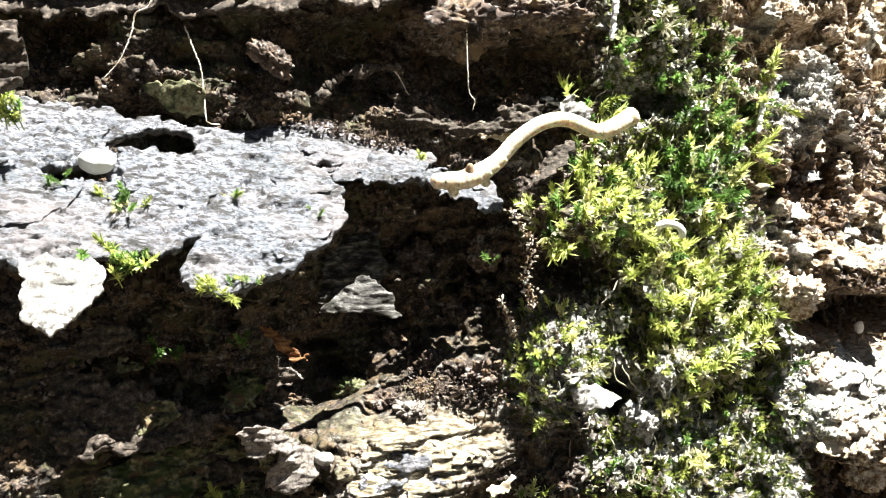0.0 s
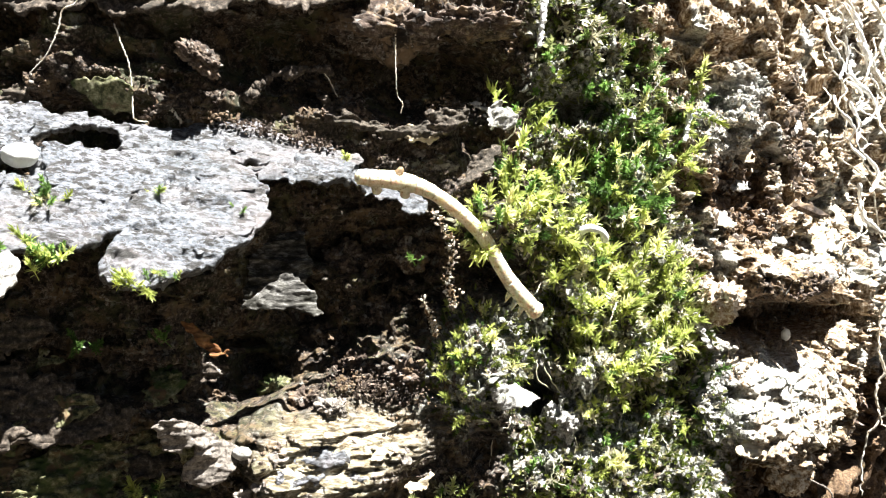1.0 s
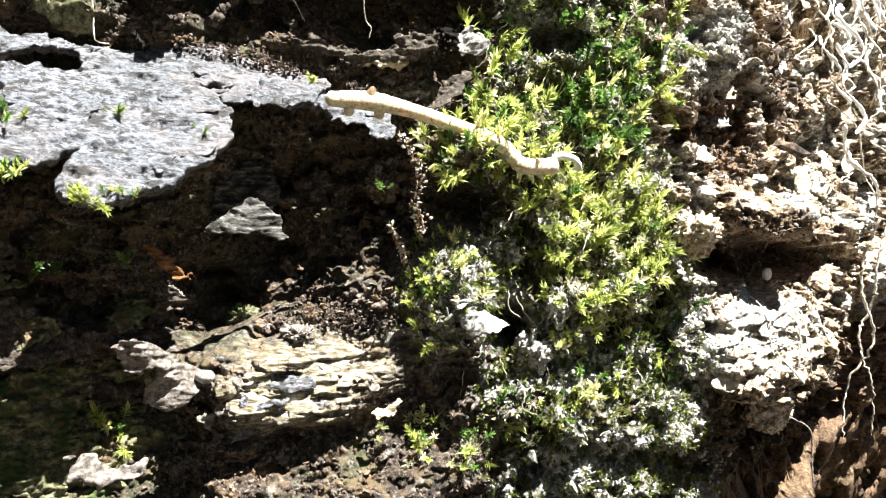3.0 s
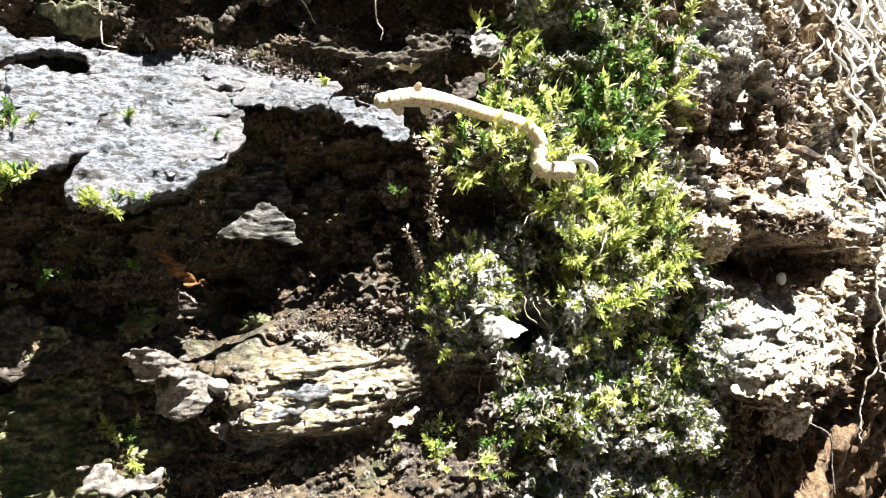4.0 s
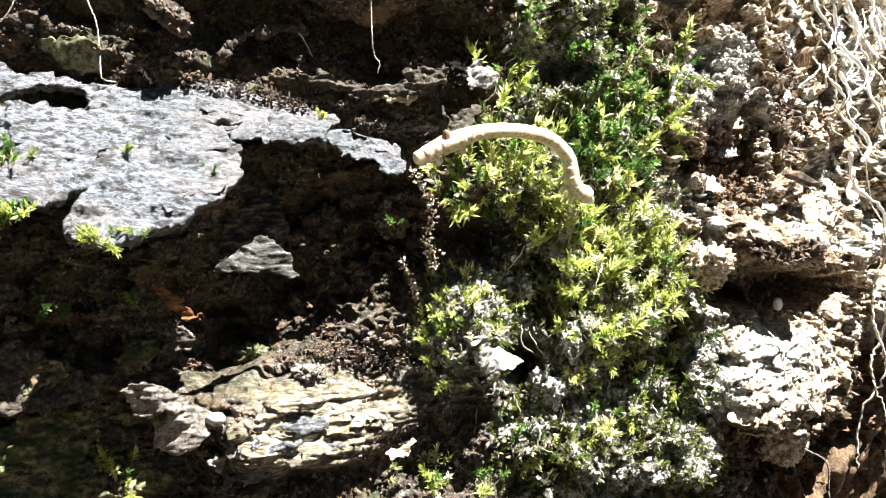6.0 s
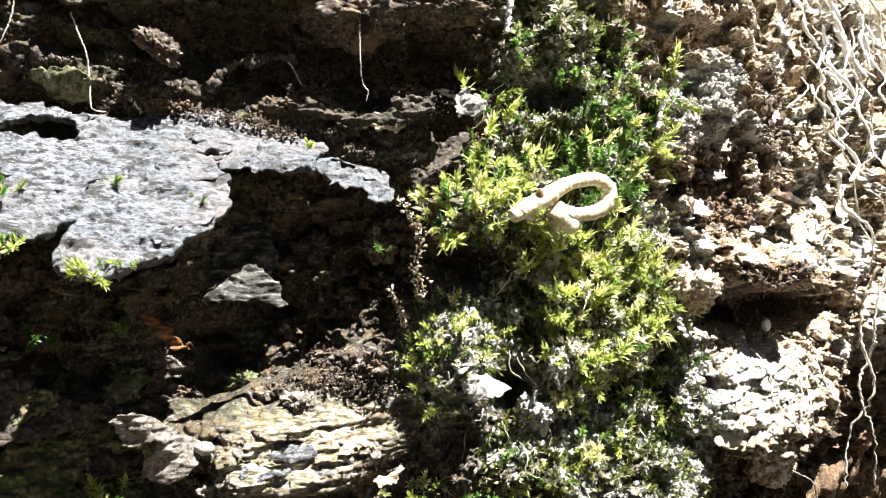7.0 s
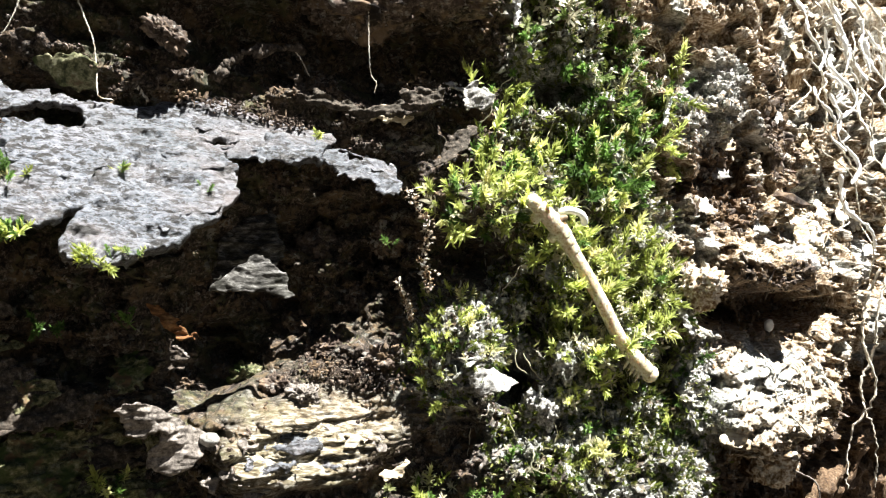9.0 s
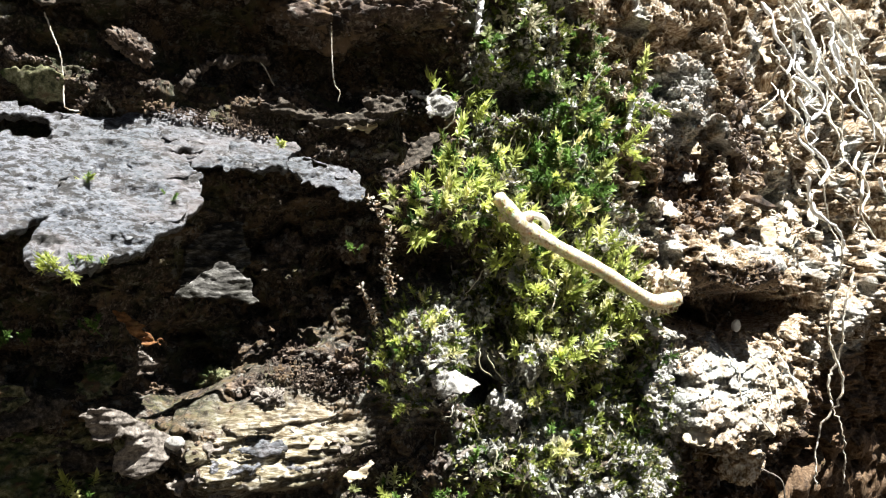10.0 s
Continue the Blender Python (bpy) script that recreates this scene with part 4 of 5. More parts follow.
rootlet("thin pale root hair hanging over the bark plate", [(-37.6, -8.0, 28.5), (-36.5, -8.0, 25.9), (-35.8, -8.0, 24.2), (-35.4, -8.0, 21.9), (-34.8, -9.0, 18.9), (-34.5, -9.0, 18.2), (-33.5, -8.0, 18.1)], 0.1, 0.07, seed=1, n=60, wob=0.04, rough=0.04)
rootlet("thin pale root hair hanging by a dark hole", [(-39.0, -14.0, 30.2), (-39.4, -14.0, 29.2), (-40.7, -14.0, 28.4), (-41.1, -14.0, 26.4), (-42.2, -14.0, 23.8), (-43.9, -14.0, 21.8)], 0.11, 0.06, seed=2, n=60, wob=0.04, rough=0.04)
rootlet("thin root hair dangling in the dark crevice", [(-7.7, -2.0, 30.1), (-7.6, -2.0, 27.7), (-7.4, -2.0, 24.6), (-7.2, -1.0, 23.0), (-6.6, -1.0, 22.2), (-6.8, -1.0, 21.0)], 0.085, 0.06, seed=3, n=60, wob=0.04, rough=0.04)
rootlet("thin root hair arching over dark soil", [(-16.3, -1.0, 25.9), (-15.2, -1.0, 24.6), (-14.1, -1.0, 22.6)], 0.08, 0.06, seed=4, wob=0.04, rough=0.04)
rootlet("arched brown twig in the crevice", [(-24.0, -3.4, 21.6), (-23.0, -3.6, 22.6), (-21.8, -3.0, 24.0), (-19.7, -2.8, 24.9), (-17.0, -1.6, 25.6), (-14.7, -0.4, 25.5)], 0.6, 0.4, DARK, "twig", "twig", seed=5, n=60, wob=0.25, rough=0.4)
rootlet("short pale root loop lying on the plate's edge", [(-33.5, -6.0, 20.2), (-32.1, -7.0, 20.0), (-31.1, -7.0, 19.4), (-30.1, -7.0, 18.2)], 0.2, 0.14, seed=6)
rootlet("tiny bent twig in the dark hollow", [(-24.6, -14.0, -6.7), (-23.7, -14.5, -6.9), (-22.6, -15.0, -7.6)], 0.14, 0.08, FLAKE, seed=8)
rootlet("small pale curled stalk on the moss", [(14.8, 3.5, 7.8), (14.9, 2.2, 8.5), (15.7, 2.0, 9.0), (16.9, 2.0, 8.8), (17.6, 2.2, 8.3), (17.9, 3.0, 7.4)], 0.5, 0.45, FUNGUS, "curled_stalk", "fungus", seed=9, n=24, rough=0.05, wob=0.03)
rootlet("thin root hanging below the far ledge", [(49.4, 20.0, -23.5), (52.3, 20.0, -24.8), (53.1, 20.0, -26.3), (53.3, 20.0, -29.3), (53.4, 19.0, -32.8)], 0.13, 0.09, FLAKE, seed=10, n=50, wob=0.05)
rng = np.random.RandomState(5)
for k in range(34):
    x, z, drop = 55 + 40 * rng.uniform() ** 0.8, rng.uniform(16, 62), rng.uniform(5, 22)
    slant, bow, pts = rng.normal(5, 7), rng.normal(0, 2.5), []
    for s in np.linspace(0, 1, 6):
        px, pz = x + s * slant + bow * math.sin(3.1 * s) + rng.normal(0, 0.9), z - drop * s + rng.normal(0, 0.5)
        pts.append((px, far_face(px, pz) - rng.uniform(-0.5, 4), pz))
    tagged(rootlet("pale root strand matted on the far log", pts, 0.12 + 0.7 * rng.uniform() ** 3, rng.uniform(0.08, 0.2), seed=40 + k, n=40, wob=0.12, rough=0.2), group="root mat")
for k in range(16):
    x, z, drop = rng.uniform(60, 92), rng.uniform(16, 60), rng.uniform(5, 16)
    pts = []
    for s in np.linspace(0, 1, 5):
        px, pz = x + s * rng.uniform(2, 9) + rng.normal(0, 0.8), z - drop * s
        pts.append((px, far_face(px, pz) - rng.uniform(2, 5), pz))
    tagged(rootlet("bleached white root strand hanging over dark wood", pts, rng.uniform(0.2, 0.55), rng.uniform(0.1, 0.25), FUNGUS, seed=900 + k, n=40, wob=0.15, rough=0.3), group="root mat")
for k in range(2):
    x = 66.5 + 2.2 * k
    pts = [(x + rng.uniform(-2, 2), float(np.interp(x, line_x, line_y)) - 9 + rng.uniform(-1, 1), z) for z in (4, -3, -9, -15, -22, -30)]
    rootlet("pale wavy root dangling at the far end", pts, 0.26, 0.14, seed=120 + k, n=70, wob=0.28)

for x, z, run, drop, k in ((45.5, -8.0, 1.5, 7.0, 0), (50.5, -9.5, 3.0, 9.0, 1), (53.0, -8.5, 1.5, 12.0, 2), (56.5, -9.0, 2.5, 8.0, 3), (47.0, -14.0, 4.0, 6.0, 4)):
    pts = [(x + run * t + 0.5 * math.sin(5 * t + k), float(surface(x + run * t, z - drop * t)) - 0.7, z - drop * t) for t in (0, 0.2, 0.4, 0.6, 0.8, 1)]
    rootlet("thin pale root lying over the white ledge", pts, 0.13, 0.07, seed=140 + k, n=50, wob=0.08)


# ---- crumbs, lichen grains ----
ICO = np.array([(0, 1, 1.618), (0, -1, 1.618), (0, 1, -1.618), (0, -1, -1.618), (1, 1.618, 0), (-1, 1.618, 0), (1, -1.618, 0), (-1, -1.618, 0), (1.618, 0, 1), (-1.618, 0, 1), (1.618, 0, -1), (-1.618, 0, -1)]) / 1.9
ICO_FACES = np.array([(0, 1, 8), (0, 9, 1), (0, 8, 4), (0, 4, 5), (0, 5, 9), (1, 6, 8), (1, 7, 6), (1, 9, 7), (2, 10, 3), (2, 3, 11), (2, 4, 10), (2, 5, 4), (2, 11, 5), (3, 10, 6), (3, 6, 7), (3, 7, 11), (4, 8, 10), (5, 11, 9), (6, 10, 8), (7, 9, 11)])


def grains(name, label, material, count, where, low, high, flat=0.8, seed=0, category="soil", smooth=False):
    """Many small lumps lying on the log wherever where(x, z) is above a random number."""
    r = np.random.RandomState(seed)
    x, z = r.uniform(-56, 72, count * 12), r.uniform(-34, 40, count * 12)
    keep = np.nonzero(where(x, z) > r.uniform(0, 1, len(x)))[0][:count]
    x, z = x[keep], z[keep]
    n = len(x)
    size = low + (high - low) * r.uniform(0, 1, n) ** 2.5
    shape = ICO[None] * (1 + r.normal(0, 0.25, (n, 12, 1))) * size[:, None, None] * np.exp(r.normal(0, 0.75 * (1.3 - flat), (n, 1, 3)))
    spin = r.uniform(0, 2 * np.pi, n)
    c, s = np.cos(spin)[:, None], np.sin(spin)[:, None]
    shape = np.stack([shape[:, :, 0] * c - shape[:, :, 2] * s, shape[:, :, 1], shape[:, :, 0] * s + shape[:, :, 2] * c], axis=-1)
    pos = np.stack([x, surface(x, z) - 0.25 * size, z], axis=-1)
    verts = (shape + pos[:, None, :]).reshape(-1, 3)
    faces = (ICO_FACES[None] + 12 * np.arange(n)[:, None, None]).reshape(-1, 3)
    return tagged(new(name, mesh_of(name, verts, faces, material, smooth)), label, category, kind="stuff")


def patch(field):
    def at(x, z):
        i = np.clip(np.searchsorted(gx, x) - 1, 0, len(gx) - 1)
        j = np.clip(np.searchsorted(gz, z) - 1, 0, len(gz) - 1)
        return field[i, j]
    return at


soil_share = patch((1 - mossy) * (1 - right) * (1 - 0.85 * zone(-38, -19, 17, 9)) * (1 - np.clip(pale, 0, 1)) * (0.04 + 0.96 * step(-0.04, 0.14, fbm(X / 3.2, Z / 3.2, 91, 5))))
crust_share = patch((1 - gaps) * np.clip(0.8 * mossy * step(-0.08, 0.15, fbm(X / 3, Z / 3, 95)) + zone(3.1, -7.8, 5.6, 6.6) * 0.35, 0, 1))
far_share = patch(np.clip(right * (1 - 0.6 * brown_shade) * step(-0.06, 0.15, fbm(X / 5, Z / 4, 93)), 0, 1))
grains("soil_crumbs", "dark brown wood crumbs and soil in the hollow", CRUMB, 34000, soil_share, 0.05, 0.24, flat=0.75, seed=1)
grains("lichen_grains", "pale grey lichen grains crusting the log", LICHEN, 10000, crust_share, 0.08, 0.44, seed=2, category="lichen")
grains("lichen_crust", "white granular lichen between moss and bare wood", WHITE, 12000, patch(np.clip(white, 0, 1)), 0.08, 0.38, seed=6, category="lichen")
grains("wood_crumbs", "bleached wood crumbs on the far side of the log", CRUST, 3800, far_share, 0.07, 0.36, seed=3, category="wood")
grains("bark_dust", "brown crumbs under the far ledge", CRUMB, 5000, patch(right * brown_shade), 0.1, 0.45, flat=0.5, seed=4)


# ---- moss ----
def leaf(r, length, width, curl):
    """Six points of a small blunt leaf along +x, curving in z."""
    return np.array([(0, 0, 0), (length * 0.3, width * 0.5, length * 0.06), (length * 0.3, -width * 0.5, length * 0.06), (length * 0.65, width * 0.42, length * (0.08 + curl * 0.4)), (length * 0.65, -width * 0.42, length * (0.08 + curl * 0.4)), (length, 0, length * curl)])


LEAF_FACES = np.array([(0, 1, 2), (1, 3, 2), (2, 3, 4), (3, 5, 4)])


def shoot(seed, height, leaves, length, width, spread):
    """A moss shoot along +z: a spiral of leaves growing out of a thin bent stem."""
    r = np.random.RandomState(seed)
    rings = 7
    lean = r.normal(0, 0.28, 2)
    verts = []
    for k in range(rings):
        s = k / (rings - 1)
        mid = np.array((lean[0] * height * s * s, lean[1] * height * s * s, -0.9 + (height + 0.9) * s))
        verts += [mid + 0.08 * np.array((math.cos(a), math.sin(a), 0)) for a in (0, 2.09, 4.19)]
    faces = []
    for k in range(rings - 1):
        for j in range(3):
            p, q = 3 * k + j, 3 * k + (j + 1) % 3
            faces += [(p, q, q + 3), (p, q + 3, p + 3)]
    for k in range(leaves):
        s = 0.12 + 0.88 * (k + 0.5) / leaves
        tilt = math.radians(spread * (1 - s) ** 0.7 + 10 + r.normal(0, 14))
        ang = k * 2.4 + r.normal(0, 0.5)
        v = leaf(r, length * r.uniform(0.55, 1.2) * (0.8 + 0.3 * s), width * r.uniform(0.7, 1.25), r.uniform(-0.35, 0.4))
        up, out = math.cos(tilt), math.sin(tilt)
        v = np.stack([v[:, 0] * out - v[:, 2] * up, v[:, 1], v[:, 0] * up + v[:, 2] * out], axis=1)
        c, d = math.cos(ang), math.sin(ang)
        v = np.stack([v[:, 0] * c - v[:, 1] * d, v[:, 0] * d + v[:, 1] * c, v[:, 2]], axis=1)
        ring = min(rings - 1, int(round((0.9 + height * s) / (height + 0.9) * (rings - 1))))
        root = 3 * ring + int(ang / 2.09) % 3
        n = len(verts)
        verts += [verts[root] + p for p in v[1:]]
        index = [root, n, n + 1, n + 2, n + 3, n + 4]
        faces += [tuple(index[i] for i in f) for f in LEAF_FACES]
    return np.array(verts), np.array(faces)


def shoot_meshes(material, base, height, leaves, length, width, spread):
    return [mesh_of("shoot", *shoot(base + k, height * (0.8 + 0.1 * k), leaves + 2 * k, length * (0.85 + 0.06 * k), width, spread), material, False) for k in range(6)]


gap_at = patch(gaps)
BRIGHT = shoot_meshes(MOSS, 100, 1.9, 30, 1.3, 0.27, 62)
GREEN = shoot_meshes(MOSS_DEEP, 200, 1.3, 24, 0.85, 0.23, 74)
DRY = shoot_meshes(STRAW, 300, 0.9, 7, 1.1, 0.3, 125)


def cushion(label, cx, cz, rx, rz, count, kinds, seed, scale=1.0, rise=0.4):
    """A moss cushion: shoots scattered over an oval of the log, each a part."""
    r = np.random.RandomState(seed)
    root = tagged(thing_at("moss_cushion", cx, float(surface(cx, cz)), cz), label, "moss", "moss cushions on the log")
    tufts = []
    while len(tufts) < max(3, count // 7):
        u, v = r.uniform(-1, 1, 2)
        if u * u + v * v < 1:
            tufts.append((cx + u * rx, cz + v * rz))
    for k in range(count):
        tx, tz = tufts[k % len(tufts)]
        ox, oz = r.normal(0, 1.0, 2)
        x, z = tx + ox, tz + oz
        if gap_at(x, z) > 0.4:
            continue
        y = float(surface(x, z))
        way = Vector(facing(np.array([x]), np.array([z]), 1.2)[0].tolist()) + Vector((r.normal(0, 0.3) + 0.4 * ox, -0.5, rise + r.normal(0, 0.3) + 0.4 * oz))
        m = Matrix.LocRotScale(Vector((x - cx, y - float(surface(cx, cz)) - 0.3, z - cz)) * MM, way.to_track_quat("Z", "Y") @ Euler((0, 0, r.uniform(0, 6.3))).to_quaternion(), Vector((1, 1, 1)) * scale * r.uniform(0.5, 1.3))
        group = kinds[r.randint(len(kinds))]
        part("shoot", group[r.randint(len(group))], root, m=m)
    return root


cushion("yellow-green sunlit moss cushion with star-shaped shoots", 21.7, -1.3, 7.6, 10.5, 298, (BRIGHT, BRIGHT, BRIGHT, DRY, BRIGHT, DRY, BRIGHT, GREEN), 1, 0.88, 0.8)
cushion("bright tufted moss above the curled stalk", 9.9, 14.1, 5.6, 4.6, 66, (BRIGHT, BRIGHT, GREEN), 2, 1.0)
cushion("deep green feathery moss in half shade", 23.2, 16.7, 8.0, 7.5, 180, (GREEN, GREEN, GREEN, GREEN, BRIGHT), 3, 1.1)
cushion("small bright moss tuft at the crevice", 7.4, 23.3, 3.0, 3.6, 24, (BRIGHT, GREEN), 4)
cushion("moss and dry leaves at the log's upper edge", 20.8, 28.7, 10.5, 5.5, 100, (GREEN, GREEN, DRY), 5)
cushion("moss tuft hanging above the dark hole", 4.2, 7.5, 4.0, 3.4, 80, (BRIGHT, BRIGHT, DRY, BRIGHT, GREEN), 6, 0.95, 0.8)
cushion("bright moss tufts beside the pale curled stalk", 14.0, 6.2, 4.2, 3.6, 60, (BRIGHT, BRIGHT, BRIGHT, DRY), 14, 0.9, 0.7)
cushion("grey-green moss knob on the log", 2.8, -7.0, 5.0, 5.6, 95, (BRIGHT, GREEN, BRIGHT, DRY), 7, 0.6)
cushion("sparse moss on grey crust below the cushion", 19.0, -17.2, 9.0, 7.0, 80, (GREEN, BRIGHT, GREEN, DRY), 8, 0.75)
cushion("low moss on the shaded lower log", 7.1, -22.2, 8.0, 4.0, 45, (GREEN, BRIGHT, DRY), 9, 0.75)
cushion("bright green moss at the edge of the bare wood", 31.8, -11.3, 2.4, 9.0, 45, (GREEN, GREEN, BRIGHT), 10, 0.8)
cushion("bright green moss along a pale stalk", 30.7, 22.8, 3.0, 7.0, 55, (BRIGHT, GREEN), 11, 0.85)
cushion("pale-lit moss sprouting low on the log", -29.6, -22.5, 3.2, 1.6, 12, (BRIGHT, GREEN), 12, 0.8)


def sprig(label, x, y, z, count, kinds, seed, scale=0.7, reach=0.8):
    """A few moss shoots rooted at one spot."""
    r = np.random.RandomState(seed)
    root = tagged(thing_at("moss_sprig", x, y, z), label, "moss", "moss sprigs on bark")
    for k in range(count):
        way = Vector((r.normal(0, 0.5), -0.7, 0.7 + r.normal(0, 0.4)))
        m = Matrix.LocRotScale(Vector((r.normal(0, reach), r.normal(0, 0.2), r.normal(0, reach * 0.5))) * MM, way.to_track_quat("Z", "Y"), Vector((1, 1, 1)) * scale * r.uniform(0.6, 1.3))
        group = kinds[r.randint(len(kinds))]
        part("shoot", group[r.randint(len(group))], root, m=m)


sprig("tiny yellow moss sprig on the bark plate's tip", -12.2, -7.4, 15.2, 4, (BRIGHT,), 14, 0.42, 0.3)
sprig("tiny moss sprig rooted in the bark plate", -30.1, -14.0, 10.2, 3, (BRIGHT, GREEN), 1, 0.6, 0.3)
sprig("tiny moss sprig rooted in the bark plate", -22.0, -13.0, 8.9, 4, (GREEN,), 2, 0.4, 0.6)
sprig("moss sprigs on the bark plate's lobe", -28.9, -23.0, 1.5, 9, (BRIGHT, GREEN), 3, 0.6, 0.9)
sprig("moss sprigs along the bark plate's edge", -26.0, -21.0, 2.5, 5, (GREEN, BRIGHT), 4, 0.5, 1.0)
sprig("soft green moss tuft on the bark plate", -40.1, -18.0, 9.0, 8, (GREEN, BRIGHT), 5, 0.7, 0.8)
sprig("green moss tuft under the bark plate's edge", -38.1, -24.0, 3.7, 14, (BRIGHT, GREEN), 6, 0.8, 1.3)
sprig("green moss tuft at the plate's broken side", -50.6, -20.0, 17.3, 16, (GREEN, BRIGHT), 7, 0.9, 1.4)
sprig("tiny moss sprig rooted in the bark plate", -45.8, -19.0, 11.2, 4, (GREEN,), 8, 0.6, 0.5)
sprig("tiny moss sprig rooted in the bark plate", -39.1, -20.0, 8.7, 4, (GREEN,), 9, 0.5, 0.4)
sprig("small dark moss sprig in the hollow", -4.1, -1.0, 4.0, 3, (GREEN,), 10, 0.6, 0.5)
sprig("moss sprigs in the shaded corner", -36.4, -16.0, -5.8, 7, (GREEN,), 11, 0.7, 1.6)
sprig("moss sprigs in the shaded corner", -28.9, -14.0, -4.0, 6, (GREEN,), 12, 0.6, 1.2)
sprig("bright moss sprigs below the plate", -38.0, -24.0, 4.1, 8, (BRIGHT, GREEN), 13, 0.7, 0.9)


def carpet(name, label, material, count, where, seed, length):
    """A mat of single leaves too small to pick apart."""
    r = np.random.RandomState(seed)
    x, z = r.uniform(-50, 60, count * 10), r.uniform(-33, 40, count * 10)
    keep = np.nonzero(where(x, z) > r.uniform(0, 1, len(x)))[0][:count]
    x, z = x[keep], z[keep]
    y, n = surface(x, z), facing(x, z, 0.8)
    verts, faces = [], []
    for k in range(len(x)):
        way = Vector(n[k].tolist()) + Vector((r.normal(0, 0.6), r.normal(0, 0.4), 0.3 + r.normal(0, 0.6)))
        turn = np.array((way.to_track_quat("X", "Z") @ Euler((r.uniform(0, 6.3), 0, 0)).to_quaternion()).to_matrix())
        v = leaf(r, length * r.uniform(0.6, 1.5), 0.32, r.uniform(-0.2, 0.5)) @ turn.T
        verts.append(v + (x[k], y[k] - 0.05, z[k]))
        faces.append(LEAF_FACES + 6 * k)
    return tagged(new(name, mesh_of(name, np.concatenate(verts), np.concatenate(faces), material, False)), label, "moss", kind="stuff")


moss_share = patch((1 - gaps) * np.clip(mossy * (0.3 + 0.7 * step(-0.1, 0.15, fbm(X / 4, Z / 4, 97))) + 0.3 * zone(3.1, -7.8, 5.6, 6.6) * 1.0, 0, 1))
carpet("moss_carpet", "dense short moss leaves covering the log", CARPET, 4500, moss_share, 21, 0.8)
carpet("dead_moss", "pale dry moss leaves among the green", STRAW, 4200, patch((1 - gaps) * mossy * np.clip(0.15 + zone(21, 0, 9, 13) + 0.6 * zone(8, 10, 7, 7), 0, 1)), 22, 0.75)



def turf(name, label, meshes, count, where, seed, low, high):
    """Small moss shoots standing too close to pick apart."""
    r = np.random.RandomState(seed)
    x, z = r.uniform(-2, 40, count * 12), r.uniform(-33, 38, count * 12)
    keep = np.nonzero(where(x, z) > r.uniform(0, 1, len(x)))[0][:count]
    x, z = x[keep], z[keep]
    y, n = surface(x, z), facing(x, z, 0.8)
    shapes = []
    for me in meshes:
        co = np.empty(len(me.vertices) * 3, dtype=np.float32)
        me.vertices.foreach_get("co", co)
        tri = np.empty(len(me.polygons) * 3, dtype=np.int32)
        me.polygons.foreach_get("vertices", tri)
        shapes.append((co.reshape(-1, 3) / MM, tri.reshape(-1, 3)))
    verts, faces, total = [], [], 0
    for k in range(len(x)):
        co, tri = shapes[r.randint(len(shapes))]
        way = Vector(n[k].tolist()) + Vector((r.normal(0, 0.4), -0.2, 0.4 + r.normal(0, 0.4)))
        turn = np.array((way.to_track_quat("Z", "Y") @ Euler((0, 0, r.uniform(0, 6.3))).to_quaternion()).to_matrix())
        verts.append((co * r.uniform(low, high)) @ turn.T + (x[k], y[k], z[k]))
        faces.append(tri + total)
        total += len(co)
    me = mesh_of(name, np.concatenate(verts), np.concatenate(faces), CARPET, False)
    return tagged(new(name, me), label, "moss", kind="stuff")


turf("moss_turf", "low dark green moss between the cushions", GREEN, 2600, moss_share, 23, 0.3, 0.62)

# ---- crumb columns hanging in the hollow, and shaded debris ----
def crumb_column(label, points, width, count, seed, material=CRUMB):
    """A string of stuck-together crumbs."""
    r = np.random.RandomState(seed)
    line = spline(points, count) + r.normal(0, width, (count, 3)) * (1, 0.6, 0.6)
    size = 0.05 + 0.14 * r.uniform(0, 1, count) ** 1.8
    shape = ICO[None] * (1 + r.normal(0, 0.3, (count, 12, 1))) * size[:, None, None] * np.exp(r.normal(0, 0.5, (count, 1, 3)))
    verts = (shape + line[:, None, :]).reshape(-1, 3)
    faces = (ICO_FACES[None] + 12 * np.arange(count)[:, None, None]).reshape(-1, 3)
    return tagged(solid("crumb_column", mesh_of("crumb_column", verts, faces, material, False)), label, "soil", kind="stuff")


crumb_column("pale crumb column hanging in the hollow", [(-3.3, -6.0, 0.6), (-2.5, -6.0, -0.9), (-1.9, -5.6, -2.4), (-1.4, -5.0, -3.7)], 0.22, 100, 1, CRUST)
crumb_column("pale crumb column hanging in the hollow", [(-0.8, -6.0, 2.8), (-0.3, -6.5, 1.6), (0.2, -6.5, 0.4), (0.3, -6.0, -0.5)], 0.3, 100, 2, CRUST)
crumb_column("reddish crumbs clinging below the bark tongue", [(-2.4, -9.0, 10.0), (-1.7, -9.0, 8.9), (-0.9, -8.5, 7.7), (-0.1, -7.5, 5.7), (-0.4, -6.5, 2.8)], 0.32, 170, 3, CRUST)
crumb_column("crumbs heaped on the hollow's floor", [(-12.7, -6.0, -9.9), (-9.2, -5.0, -9.6), (-5.6, -5.0, -10.4), (-3.1, -5.0, -10.9)], 1.2, 900, 4)
crumb_column("crumbs along the crevice's lower lip", [(-3.1, 0.0, 21.7), (-1.6, 0.0, 22.7), (0.1, 0.0, 21.5), (0.7, 0.0, 20.2)], 0.8, 160, 5)
crumb_column("crumbs lying on the bark plate's upper edge", [(-34.8, -7.0, 18.6), (-29.7, -6.0, 19.8), (-23.4, -5.0, 18.7), (-18.7, -4.0, 17.8), (-13.8, -4.0, 16.4)], 0.7, 700, 6)


